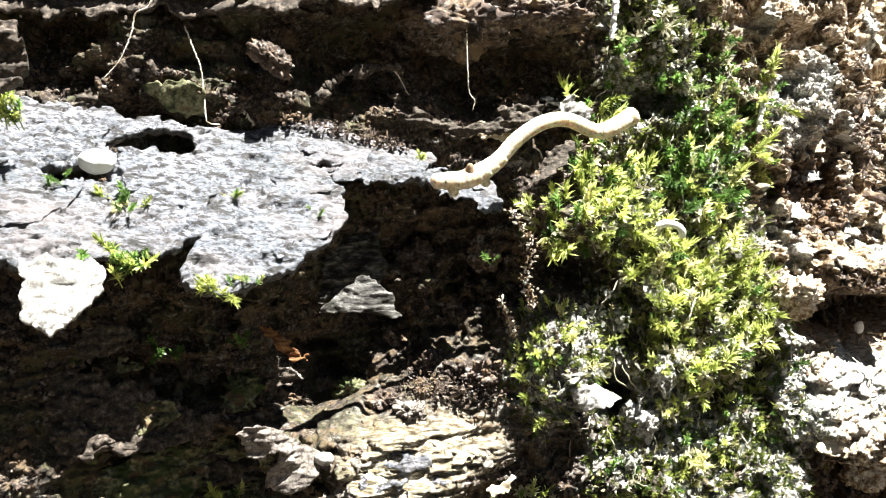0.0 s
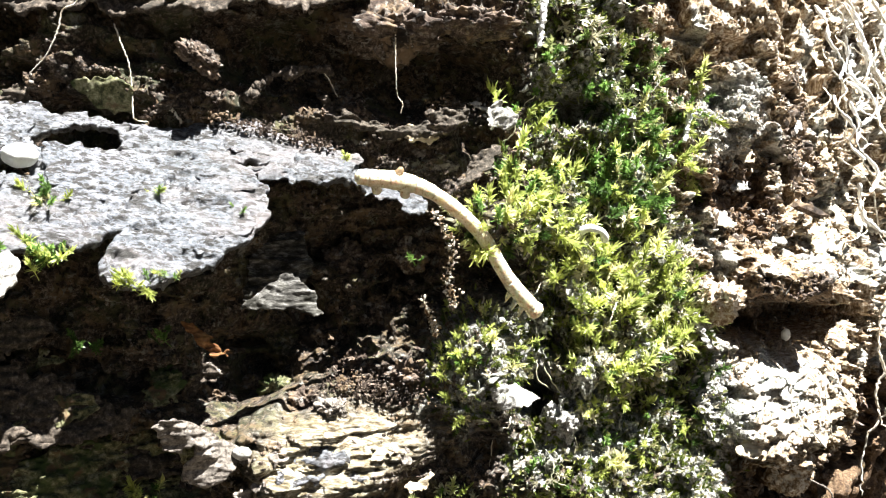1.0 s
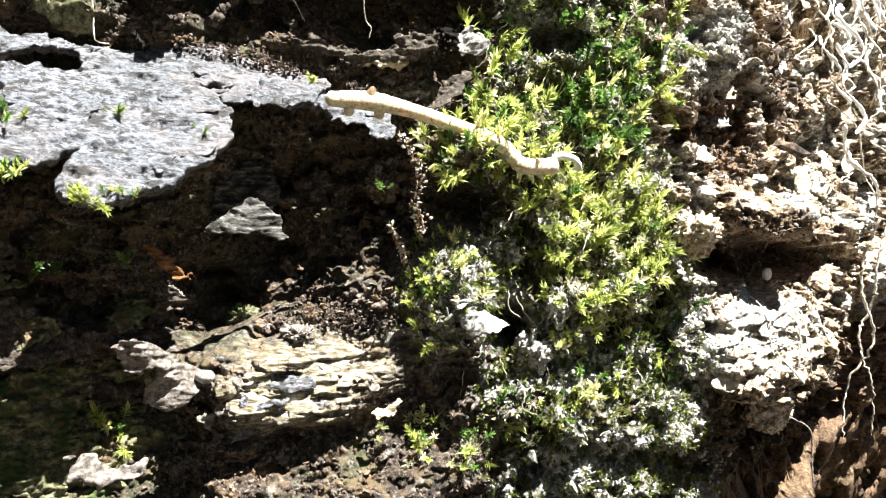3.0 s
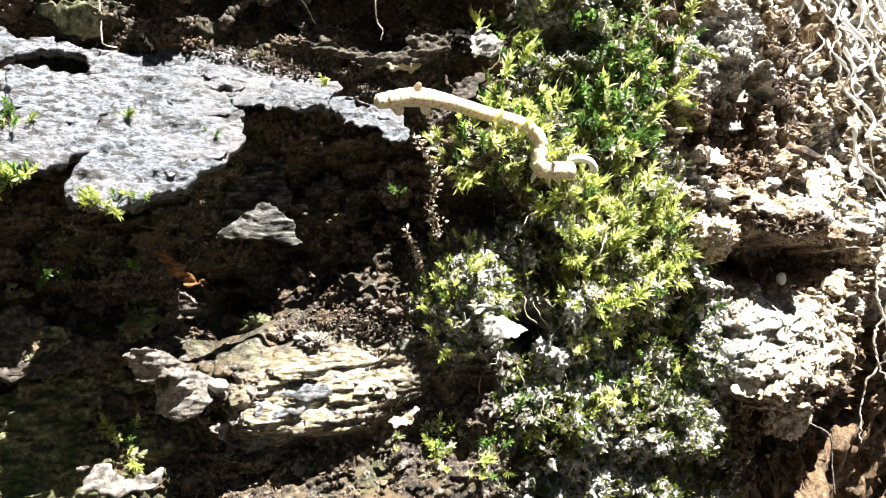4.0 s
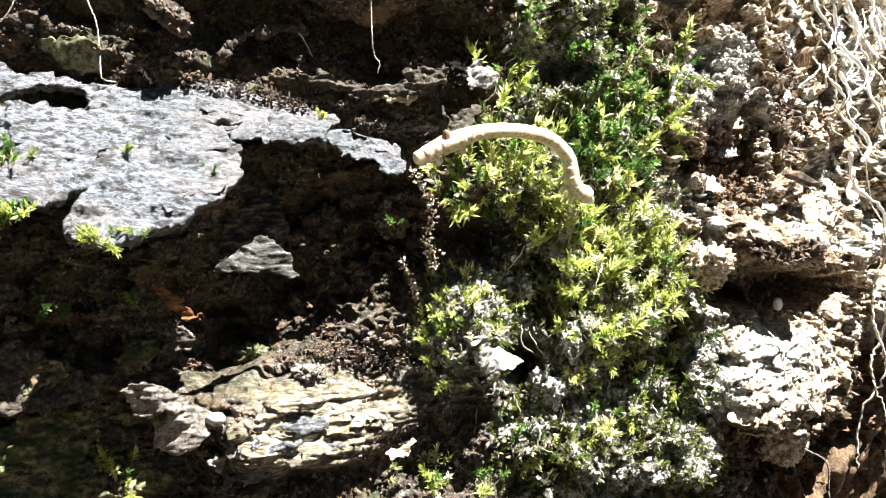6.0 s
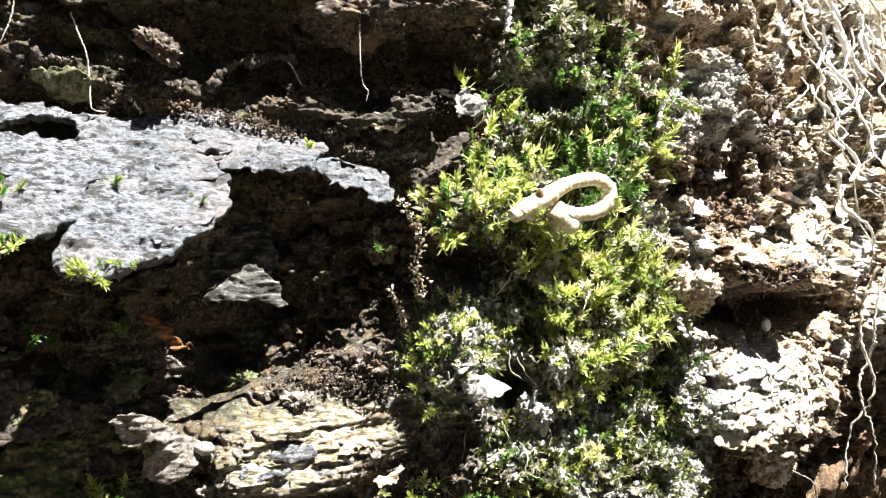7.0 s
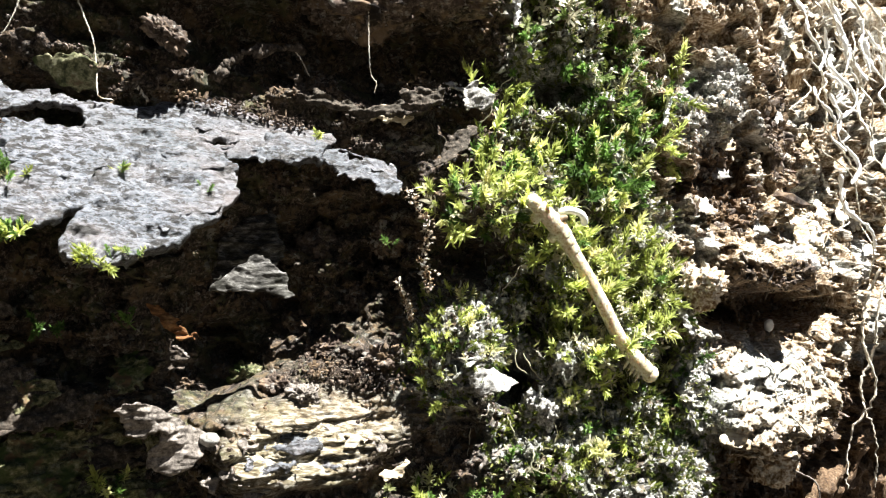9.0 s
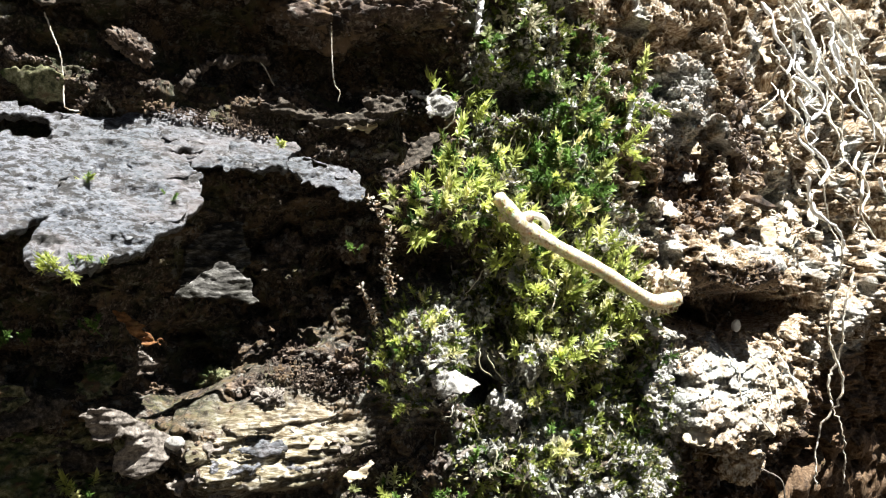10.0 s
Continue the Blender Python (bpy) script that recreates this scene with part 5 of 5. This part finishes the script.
def debris(x, z, size, material, label, seed, gap=0.6, slope=0.5, wide=1.4, tall=0.8):
    r = np.random.RandomState(seed)
    k = 8
    ang = np.sort(r.uniform(0, 2 * np.pi, k))
    rad = size * r.uniform(0.5, 1.2, k)
    outline = [(x + q * math.cos(a) * wide, z + q * math.sin(a) * tall) for a, q in zip(ang, rad)]
    b, c = r.uniform(-0.1, 0.7), slope + r.uniform(-0.3, 0.4)
    a = float(surface(x, z)) - gap - b * x - c * z
    flake("bark_flake", label, (outline, (a, b, c)), 0.4 + 0.1 * size, material, cell=0.16, edge=0.6, rough=0.5, wave=0.5, fray=0.8, fibre=0.4, seed=seed)


r = np.random.RandomState(77)
for k in range(26):
    debris(r.uniform(-48, -27), r.uniform(-26, 0), r.uniform(1.2, 3.0), (DARK, OLIVE, OLIVE)[k % 3], "dull brown bark flake on shaded wood", 400 + k, 0.3, 0.1)
for k in range(6):
    debris(r.uniform(-48, -8), r.uniform(19, 30), r.uniform(1.0, 2.4), DARK, "dark bark flake stuck under the overhang", 430 + k, 0.6, 0.0)
for k in range(5):
    debris(r.uniform(-17, -3), r.uniform(-20, -13), r.uniform(0.5, 1.1), (PALE, FLAKE, PALE)[k % 3], "pale broken wood sliver on the ledge", 450 + k, 0.3, 0.7)
for k in range(30):
    debris(r.uniform(2, 32), r.uniform(-22, 24), r.uniform(0.4, 0.9), (WHITE, FLAKE)[k % 2], "pale bark scrap caught in the moss", 480 + k, 0.8, 0.6)
for px, pz, size in ((-13.6, -15.5, 1.5), (-11.1, -16.3, 1.8), (-14.5, -17.9, 1.5), (-9.7, -18.0, 1.2)):
    debris(px, pz, size, BARK, "blue-grey bark sliver on the pale ledge", 640 + int(10 * size + pz), 0.3, 0.6, 2.2, 0.45)
for px, pz, size in ((-19.7, -19.7, 1.5), (-17.5, -19.1, 1.8), (-15.8, -21.2, 2.1), (-18.9, -21.9, 1.4)):
    debris(px, pz, 0.62 * size, FLAKE, "pale crumbly lump of wood beside the ledge", 660 + int(10 * size), 0.9, 0.8, 1.2, 1.0)
for k in range(26):
    debris(r.uniform(34, 66), (r.uniform(-20, -8), r.uniform(3, 26))[k % 2], r.uniform(0.7, 1.7), (WHITE, PALE, ROOT)[k % 3], "bleached crust of wood on the far side", 510 + k, 0.7, 0.8)

for k in range(22):
    debris(r.uniform(54, 86), r.uniform(2, 46), r.uniform(1.2, 2.8), (ROOT, WHITE, PALE)[k % 3], "bleached bark sliver among the roots", 1560 + k, 2.0, 0.9, 0.7, 2.0)
flake("lichen_flake", "white lichen leaf in the moss cushion", ([(13.2, 2.6), (14.2, 3.1), (15.5, 1.9), (16.2, 0.1), (14.8, -0.2), (13.5, 0.8)], (-4.5, 0.4, 0.5)), 0.4, WHITE, "lichen", edge=0.3, rough=0.5, cell=0.13, seed=601)
rootlet("pale upright stalk in the green moss", [(30.2, 15.5, 25.4), (29.7, 15.0, 23.1), (29.2, 14.5, 20.8)], 0.4, 0.3, FUNGUS, "stalk", "moss", seed=61)
rootlet("pale dry leaf stalk hanging over the moss", [(9.5, 4.0, 36.8), (9.2, 3.0, 33.4), (8.9, 3.0, 30.0)], 0.5, 0.3, FUNGUS, "stalk", "moss", seed=62)


def strand(x, z, length, material, label, seed):
    """A thin dry moss strand that hangs from the surface."""
    q = np.random.RandomState(seed)
    y = float(surface(x, z)) - 0.6
    sway = q.normal(0, 0.9, 2)
    pts = [(x, y, z), (x + sway[0] * 0.4, y - 0.6, z - length * 0.35), (x + sway[0], y - 0.7, z - length * 0.7), (x + sway[0] + sway[1], y - 0.3, z - length)]
    tagged(rootlet(label, pts, 0.1, 0.05, material, "moss_strand", "moss", seed=seed, n=14, sides=4, wob=0.1), group="dry strands")


for k in range(46):
    strand(r.uniform(2, 32), r.uniform(-20, 26), r.uniform(1.5, 4.0), (ROOT, STRAW)[k % 2], "thin pale dry strand hanging in the moss", 700 + k)
for k in range(34):
    strand(r.uniform(22, 36), r.uniform(24, 36), r.uniform(2.5, 6.0), (ROOT, STRAW, FLAKE)[k % 3], "dry brownish moss strand hanging from above", 760 + k)

# ---- small loose things ----
def pebble(name, label, x, y, z, r, material, category, squash=(1, 0.8, 0.7), seed=0):
    bm = bmesh.new()
    bmesh.ops.create_icosphere(bm, subdivisions=3, radius=1)
    noise.seed_set(seed + 1)
    for v in bm.verts:
        v.co *= 1 + 0.18 * noise.noise(v.co * 1.7)
        v.co = Vector((v.co.x * squash[0], v.co.y * squash[1], v.co.z * squash[2])) * r * MM
    me = bpy.data.meshes.new(name)
    bm.to_mesh(me)
    bm.free()
    me.polygons.foreach_set("use_smooth", [True] * len(me.polygons))
    me.materials.append(material)
    ob = new(name, me)
    ob.location = (x * MM, y * MM, z * MM)
    return tagged(ob, label, category)


pebble("fungus_cap", "small white fungus cap on the bark plate", -43.3, -16.4, 13.4, 1.9, FUNGUS, "fungus", (1, 0.7, 0.65), 1)
pebble("seed", "tiny white seed in the far recess", 50.0, 33.0, -5.2, 0.9, FUNGUS, "seed", (0.8, 0.6, 1), 2)
pebble("wood_crumb", "pale wood crumb on the lower flake", -20.3, -15.0, -15.5, 0.85, WHITE, "wood", (1.2, 0.8, 0.8), 3)


# ---- the looper caterpillar, in rigid body segments ----
def lathe(name, profile, material, sides=14):
    """A body along +x from (x, radius) pairs, a little flattened below."""
    verts = [(x, r * math.cos(a), r * math.sin(a) * (0.88 if math.sin(a) < 0 else 1.0)) for x, r in profile for a in np.arange(sides) * 2 * math.pi / sides]
    k, j = np.meshgrid(np.arange(len(profile) - 1), np.arange(sides), indexing="ij")
    a, b = k * sides + j, k * sides + (j + 1) % sides
    return mesh_of(name, np.array(verts), np.stack([a, b, b + sides, a + sides], axis=-1).reshape(-1, 4), material)


SEGMENTS = 24


def build_caterpillar():
    root = tagged(thing_at("caterpillar", -14, -10, 14), "cream looper caterpillar crawling from bark onto moss", "caterpillar")
    body = []
    for k in range(SEGMENTS):
        s = k / (SEGMENTS - 1)
        r = float(np.interp(s, [0, 0.06, 0.14, 0.3, 0.82, 0.93, 1], [0.92, 1.08, 1.14, 0.86, 0.88, 1.04, 1.0]))
        r *= 0.97 + 0.012 * math.sin(k * 2.3) + 0.008 * math.sin(k * 5.1)
        if k == SEGMENTS - 1:
            prof = [(-0.9, r * 0.7), (-0.6, r * 0.92), (-0.35, r * 1.0), (-0.2, r * 0.93), (0.1, r * 1.1), (0.5, r * 1.14), (0.85, r * 0.98), (1.1, r * 0.6), (1.18, r * 0.25), (1.2, 0.02)]
            ob = part("head", lathe("head", prof, SKIN), root, "pale rounded head")
        else:
            h = 0.95
            prof = [(-h * 1.1, r * 0.45), (-h, r * 0.93), (-h * 0.75, r * 0.985), (-h * 0.3, r), (h * 0.3, r), (h * 0.75, r * 0.985), (h, r * 0.93), (h * 1.1, r * 0.45)]
            ob = part("body_segment", lathe("body_segment", prof, SKIN), root)
        body.append(ob)
    claw = [(0, 0.3), (0.4, 0.25), (0.8, 0.18), (1.15, 0.11), (1.4, 0.03)]
    for k in (SEGMENTS - 4, SEGMENTS - 3, SEGMENTS - 2):
        for side in (-1, 1):
            part("leg", lathe("leg", claw, SKIN, 8), body[k], "short pale hooked leg", pose(0.1 * MM, side * 0.5 * MM, -0.6 * MM, side * 22, 62, 0))
    stub = [(0, 0.6), (0.5, 0.55), (0.85, 0.58), (1.05, 0.46), (1.1, 0.05)]
    for k in (1, 4):
        for side in (-1, 1):
            part("clasper", lathe("clasper", stub, SKIN, 10), body[k], "stubby gripping clasper", pose(0, side * 0.35 * MM, -0.45 * MM, side * 15, 80, 0))
    part("tail_plate", lathe("tail_plate", [(-1.3, 0.03), (-1.25, 0.32), (-1.1, 0.58), (-0.85, 0.76), (0, 0.8)], SKIN), body[0])
    part("wart", lathe("wart", [(0, 0.75), (0.3, 0.62), (0.7, 0.4), (1.0, 0.3), (1.15, 0.02)], SKIN_DARK, 10), body[3], "brown wart on the back", pose(0, 0, 0.62 * MM, 0, -80, 0))
    return root, body


caterpillar, body = build_caterpillar()


def motions():
    shapes = []

    def shape(t, *points):
        shapes.append((t, spline(points, SEGMENTS)))

    shape(0, (-9.6, -8.9, 12.7), (-7.1, -8.3, 13.0), (-4.3, -7.6, 14.7), (-1.9, -7.0, 17.4), (0.8, -6.2, 19.3), (3.5, -5.0, 19.8), (6.3, -3.8, 18.9), (8.0, -3.1, 19.0), (10.5, -2.0, 20.5))
    shape(0.2, (-10.3, -9.1, 12.8), (-7.5, -8.4, 13.3), (-3.8, -7.5, 15.0), (-0.6, -6.6, 17.5), (2.8, -5.3, 19.2), (5.8, -4.0, 19.3), (8.9, -2.7, 18.4), (11.8, -1.5, 17.1))
    shape(0.4, (-10.0, -9.0, 12.2), (-6.9, -8.2, 12.7), (-3.7, -7.4, 14.0), (-0.4, -6.6, 15.2), (3.4, -5.0, 15.7), (7.0, -3.5, 15.2), (10.6, -1.9, 13.4), (13.6, -0.7, 11.7))
    shape(0.6, (-9.0, -8.7, 12.8), (-5.9, -8.0, 13.1), (-2.7, -7.2, 14.6), (1.1, -6.0, 16.4), (5.0, -4.4, 17.1), (8.8, -2.7, 17.2), (11.7, -1.5, 17.3), (14.1, -0.5, 17.8))
    shape(0.8, (-9.7, -8.9, 13.8), (-6.5, -8.1, 14.0), (-2.7, -7.2, 14.7), (1.6, -5.8, 15.4), (5.6, -4.1, 15.0), (8.7, -2.8, 13.7), (10.8, -1.9, 12.9), (13.3, -0.8, 12.5))
    shape(1, (-9.6, -8.9, 13.1), (-6.0, -8.0, 12.9), (-2.8, -7.2, 12.0), (0.5, -6.3, 9.9), (3.2, -5.1, 7.3), (5.6, -4.1, 3.7), (7.4, -3.3, 1.4), (9.2, -2.5, -0.4))
    shape(1.2, (-9.7, -8.9, 12.0), (-6.1, -8.6, 11.7), (-2.2, -8.6, 10.8), (0.9, -8.9, 9.6), (2.9, -9.6, 8.4), (5.3, -10.2, 7.8))
    shape(1.4, (-9.6, -8.9, 11.5), (-6.3, -8.1, 11.2), (-2.9, -7.2, 9.6), (0.1, -6.5, 7.0), (2.7, -5.4, 4.0), (4.7, -4.5, 1.9), (7.2, -3.4, 1.0))
    shape(1.6, (-8.8, -8.7, 13.6), (-5.2, -7.8, 13.4), (-0.4, -6.6, 12.2), (4.6, -4.5, 10.6), (8.7, -2.8, 8.8), (12.9, -1.0, 7.5), (15.3, -0.0, 7.3))
    shape(1.8, (-9.4, -8.9, 13.8), (-5.9, -8.0, 13.6), (-1.1, -6.8, 13.4), (3.2, -5.1, 13.1), (7.3, -3.4, 11.2), (11.0, -1.8, 9.7), (14.2, -0.4, 9.1))
    shape(2.1, (-9.7, -8.9, 12.7), (-5.9, -8.0, 12.5), (-1.2, -6.8, 12.3), (2.6, -5.4, 11.8), (6.7, -3.6, 10.0), (10.3, -2.1, 8.2), (14.2, -0.4, 7.4))
    shape(2.4, (-9.4, -8.8, 12.5), (-5.6, -7.9, 12.2), (-0.9, -6.7, 11.8), (4.0, -4.8, 10.5), (8.5, -2.9, 8.8), (12.2, -1.3, 7.5), (14.8, -0.2, 7.4))
    shape(2.7, (-10.1, -9.0, 13.1), (-6.7, -8.2, 12.8), (-1.5, -6.9, 12.0), (3.3, -5.1, 10.8), (7.8, -3.2, 9.3), (10.9, -1.8, 7.6), (14.1, -0.5, 7.7))
    shape(3.8, (-6.2, -8.0, 13.5), (-2.7, -7.2, 14.3), (0.6, -6.2, 13.7), (4.0, -4.8, 12.5), (7.4, -3.3, 11.6), (10.3, -2.1, 10.3), (10.9, -1.8, 7.5), (13.9, -0.5, 7.2))
    shape(4.1, (-5.1, -7.8, 13.5), (-2.3, -7.1, 13.9), (1.5, -5.9, 13.7), (5.3, -4.2, 13.1), (9.3, -2.5, 12.4), (11.4, -1.6, 10.6), (11.3, -1.6, 7.7), (14.3, -0.4, 7.4))
    shape(4.4, (-5.5, -7.9, 13.5), (-2.6, -7.1, 13.0), (2.1, -5.6, 12.6), (6.5, -3.7, 12.5), (9.8, -2.3, 11.5), (11.6, -1.5, 9.4), (12.2, -1.3, 7.7), (14.7, -0.2, 8.4))
    shape(4.7, (-5.2, -7.8, 13.2), (-1.5, -6.9, 11.8), (3.3, -5.1, 11.8), (8.2, -3.0, 12.2), (11.0, -1.8, 11.1), (12.1, -1.3, 8.9), (13.7, -0.6, 9.6), (15.4, 0.0, 10.8))
    shape(5, (-5.6, -7.9, 13.6), (-2.2, -7.0, 12.1), (2.5, -5.4, 12.0), (7.4, -3.3, 12.1), (11.5, -1.6, 11.9), (14.4, -0.3, 11.0), (16.2, 0.3, 9.6), (16.6, 0.5, 8.4))
    shape(5.3, (-5.4, -7.8, 13.0), (-2.3, -7.1, 12.7), (1.8, -5.7, 12.6), (6.9, -3.6, 12.5), (11.7, -1.5, 12.2), (14.5, -0.3, 10.9), (15.5, 0.0, 8.7), (16.7, 0.5, 8.4))
    shape(5.7, (-4.9, -7.7, 13.6), (-1.7, -6.9, 13.5), (3.3, -5.1, 13.2), (8.4, -2.9, 13.2), (13.3, -0.8, 12.6), (15.7, 0.1, 11.0), (16.2, 0.3, 9.2), (17.3, 0.7, 8.8))
    shape(6.2, (1.5, -5.9, 10.1), (3.8, -5.7, 12.9), (6.8, -5.2, 15.2), (10.5, -3.9, 15.7), (13.7, -2.6, 14.8), (15.2, -1.6, 12.2), (14.8, -1.1, 9.6), (16.2, 0.3, 8.2))
    shape(6.8, (11.3, -1.6, 8.0), (13.3, -0.8, 10.4), (16.0, 0.2, 12.9), (19.2, 1.4, 14.0), (21.3, 2.2, 12.7), (20.5, 1.9, 10.6), (17.9, 0.9, 10.0), (15.6, 0.1, 9.9), (16.1, 0.3, 8.2))
    shape(7, (10.7, -1.9, 9.0), (13.3, -0.8, 10.6), (16.5, 0.4, 12.6), (19.7, 1.6, 13.2), (21.4, 2.2, 11.9), (20.3, 1.8, 9.8), (17.5, 0.8, 9.1), (15.2, -0.1, 9.3), (16.5, 0.4, 8.0))
    shape(7.2, (10.6, -1.9, 10.4), (13.5, -0.7, 10.3), (17.2, 0.7, 10.5), (20.5, 1.9, 10.9), (22.3, 2.6, 9.9), (21.0, 2.1, 8.8), (17.7, 0.9, 9.1), (14.9, -0.2, 8.6))
    shape(7.4, (10.8, -1.9, 9.6), (13.8, -0.6, 10.6), (17.4, 0.8, 11.4), (20.7, 2.0, 11.4), (22.4, 2.6, 10.3), (20.8, 2.0, 9.0), (17.5, 0.8, 8.8), (15.0, -0.1, 8.2))
    shape(7.7, (10.3, -2.1, 8.8), (13.4, -0.7, 9.6), (17.1, 0.7, 9.8), (20.4, 1.9, 9.2), (21.9, 2.4, 7.9), (20.0, 1.7, 7.2), (16.7, 0.5, 7.7), (14.0, -0.5, 7.6))
    shape(8, (11.2, -1.7, 9.3), (14.1, -0.5, 9.3), (17.8, 0.9, 8.8), (21.2, 2.1, 8.1), (23.2, 2.9, 7.0), (21.2, 2.2, 6.2), (18.4, 1.1, 6.6), (15.8, 0.2, 6.8))
    shape(8.2, (11.9, -1.4, 9.6), (15.4, 0.0, 8.7), (19.2, 1.4, 8.2), (22.3, 2.6, 6.9), (23.4, 3.0, 5.4), (22.0, 2.5, 4.1), (21.5, 2.3, 3.1))
    shape(8.4, (11.1, -1.7, 8.8), (14.6, -0.3, 7.8), (18.4, 1.1, 6.7), (21.1, 2.1, 4.8), (22.3, 2.6, 1.7), (22.2, 2.5, -1.4), (23.4, 3.0, -4.0))
    shape(8.6, (11.2, -1.7, 9.6), (14.7, -0.2, 7.8), (18.6, 1.2, 5.4), (21.2, 2.1, 2.4), (22.8, 2.8, -0.9), (23.8, 3.1, -4.6), (25.9, 4.2, -6.9))
    shape(8.8, (12.2, -1.3, 9.5), (14.9, -0.2, 7.7), (18.2, 1.1, 4.5), (20.7, 2.0, 0.4), (22.1, 2.5, -3.1), (23.0, 2.8, -6.2), (24.0, 3.2, -8.3))
    shape(9, (11.7, -1.5, 9.3), (14.5, -0.3, 6.7), (17.3, 0.7, 2.7), (20.2, 1.8, -1.8), (22.8, 2.8, -6.1), (26.2, 4.3, -9.5))
    shape(9.3, (11.8, -1.5, 9.5), (14.7, -0.2, 6.8), (19.1, 1.4, 4.1), (23.6, 3.1, 0.9), (27.3, 4.9, -1.7), (30.4, 6.5, -3.3))
    shape(9.5, (12.2, -1.3, 9.9), (13.4, -0.8, 8.3), (15.8, 0.2, 5.9), (19.3, 1.5, 3.3), (22.8, 2.7, 0.1), (25.5, 4.0, -1.2), (28.9, 5.8, -1.4), (32.1, 7.5, -1.2))
    shape(9.6, (12.8, -1.0, 9.9), (14.9, -0.2, 7.8), (18.8, 1.3, 6.0), (23.2, 2.9, 4.4), (27.3, 4.9, 3.5), (30.4, 6.5, 3.7), (33.4, 8.1, 4.7))
    shape(9.7, (13.2, -0.9, 9.7), (14.9, -0.2, 7.6), (18.7, 1.2, 6.0), (22.9, 2.8, 4.0), (26.7, 4.6, 2.1), (29.7, 6.2, 0.9), (31.5, 7.1, 0.3))
    shape(9.8, (12.6, -1.1, 10.1), (15.0, -0.1, 7.9), (19.4, 1.5, 5.8), (23.9, 3.2, 3.6), (26.9, 4.7, 1.3), (28.8, 5.7, -1.4))
    shape(10, (12.3, -1.2, 10.1), (14.8, -0.2, 7.6), (19.1, 1.4, 5.3), (24.0, 3.2, 3.0), (28.8, 5.7, 0.4), (31.9, 7.4, -1.0), (34.4, 8.7, -0.6))
    times = [s[0] for s in shapes]
    lines = np.array([s[1] for s in shapes])
    root = np.array(caterpillar.location) / MM
    steps = [k / 10 for k in range(101)]
    bodies = []
    for t in steps:
        flat = np.array([[np.interp(t, times, lines[:, k, c]) for c in range(3)] for k in range(SEGMENTS)])
        bodies.append(flat - root)
    for k in range(SEGMENTS):
        rows = []
        for t, b in zip(steps, bodies):
            along = Vector((b[min(k + 1, SEGMENTS - 1)] - b[max(k - 1, 0)]).tolist()).normalized()
            side = Vector((0.3, -0.4, 0.85)).cross(along).normalized()
            up = along.cross(side)
            turn = Matrix((along, side, up)).transposed().to_4x4()
            rows.append((t, Matrix.Translation(Vector(b[k].tolist()) * MM) @ turn))
        walk(body[k], rows)


motions()
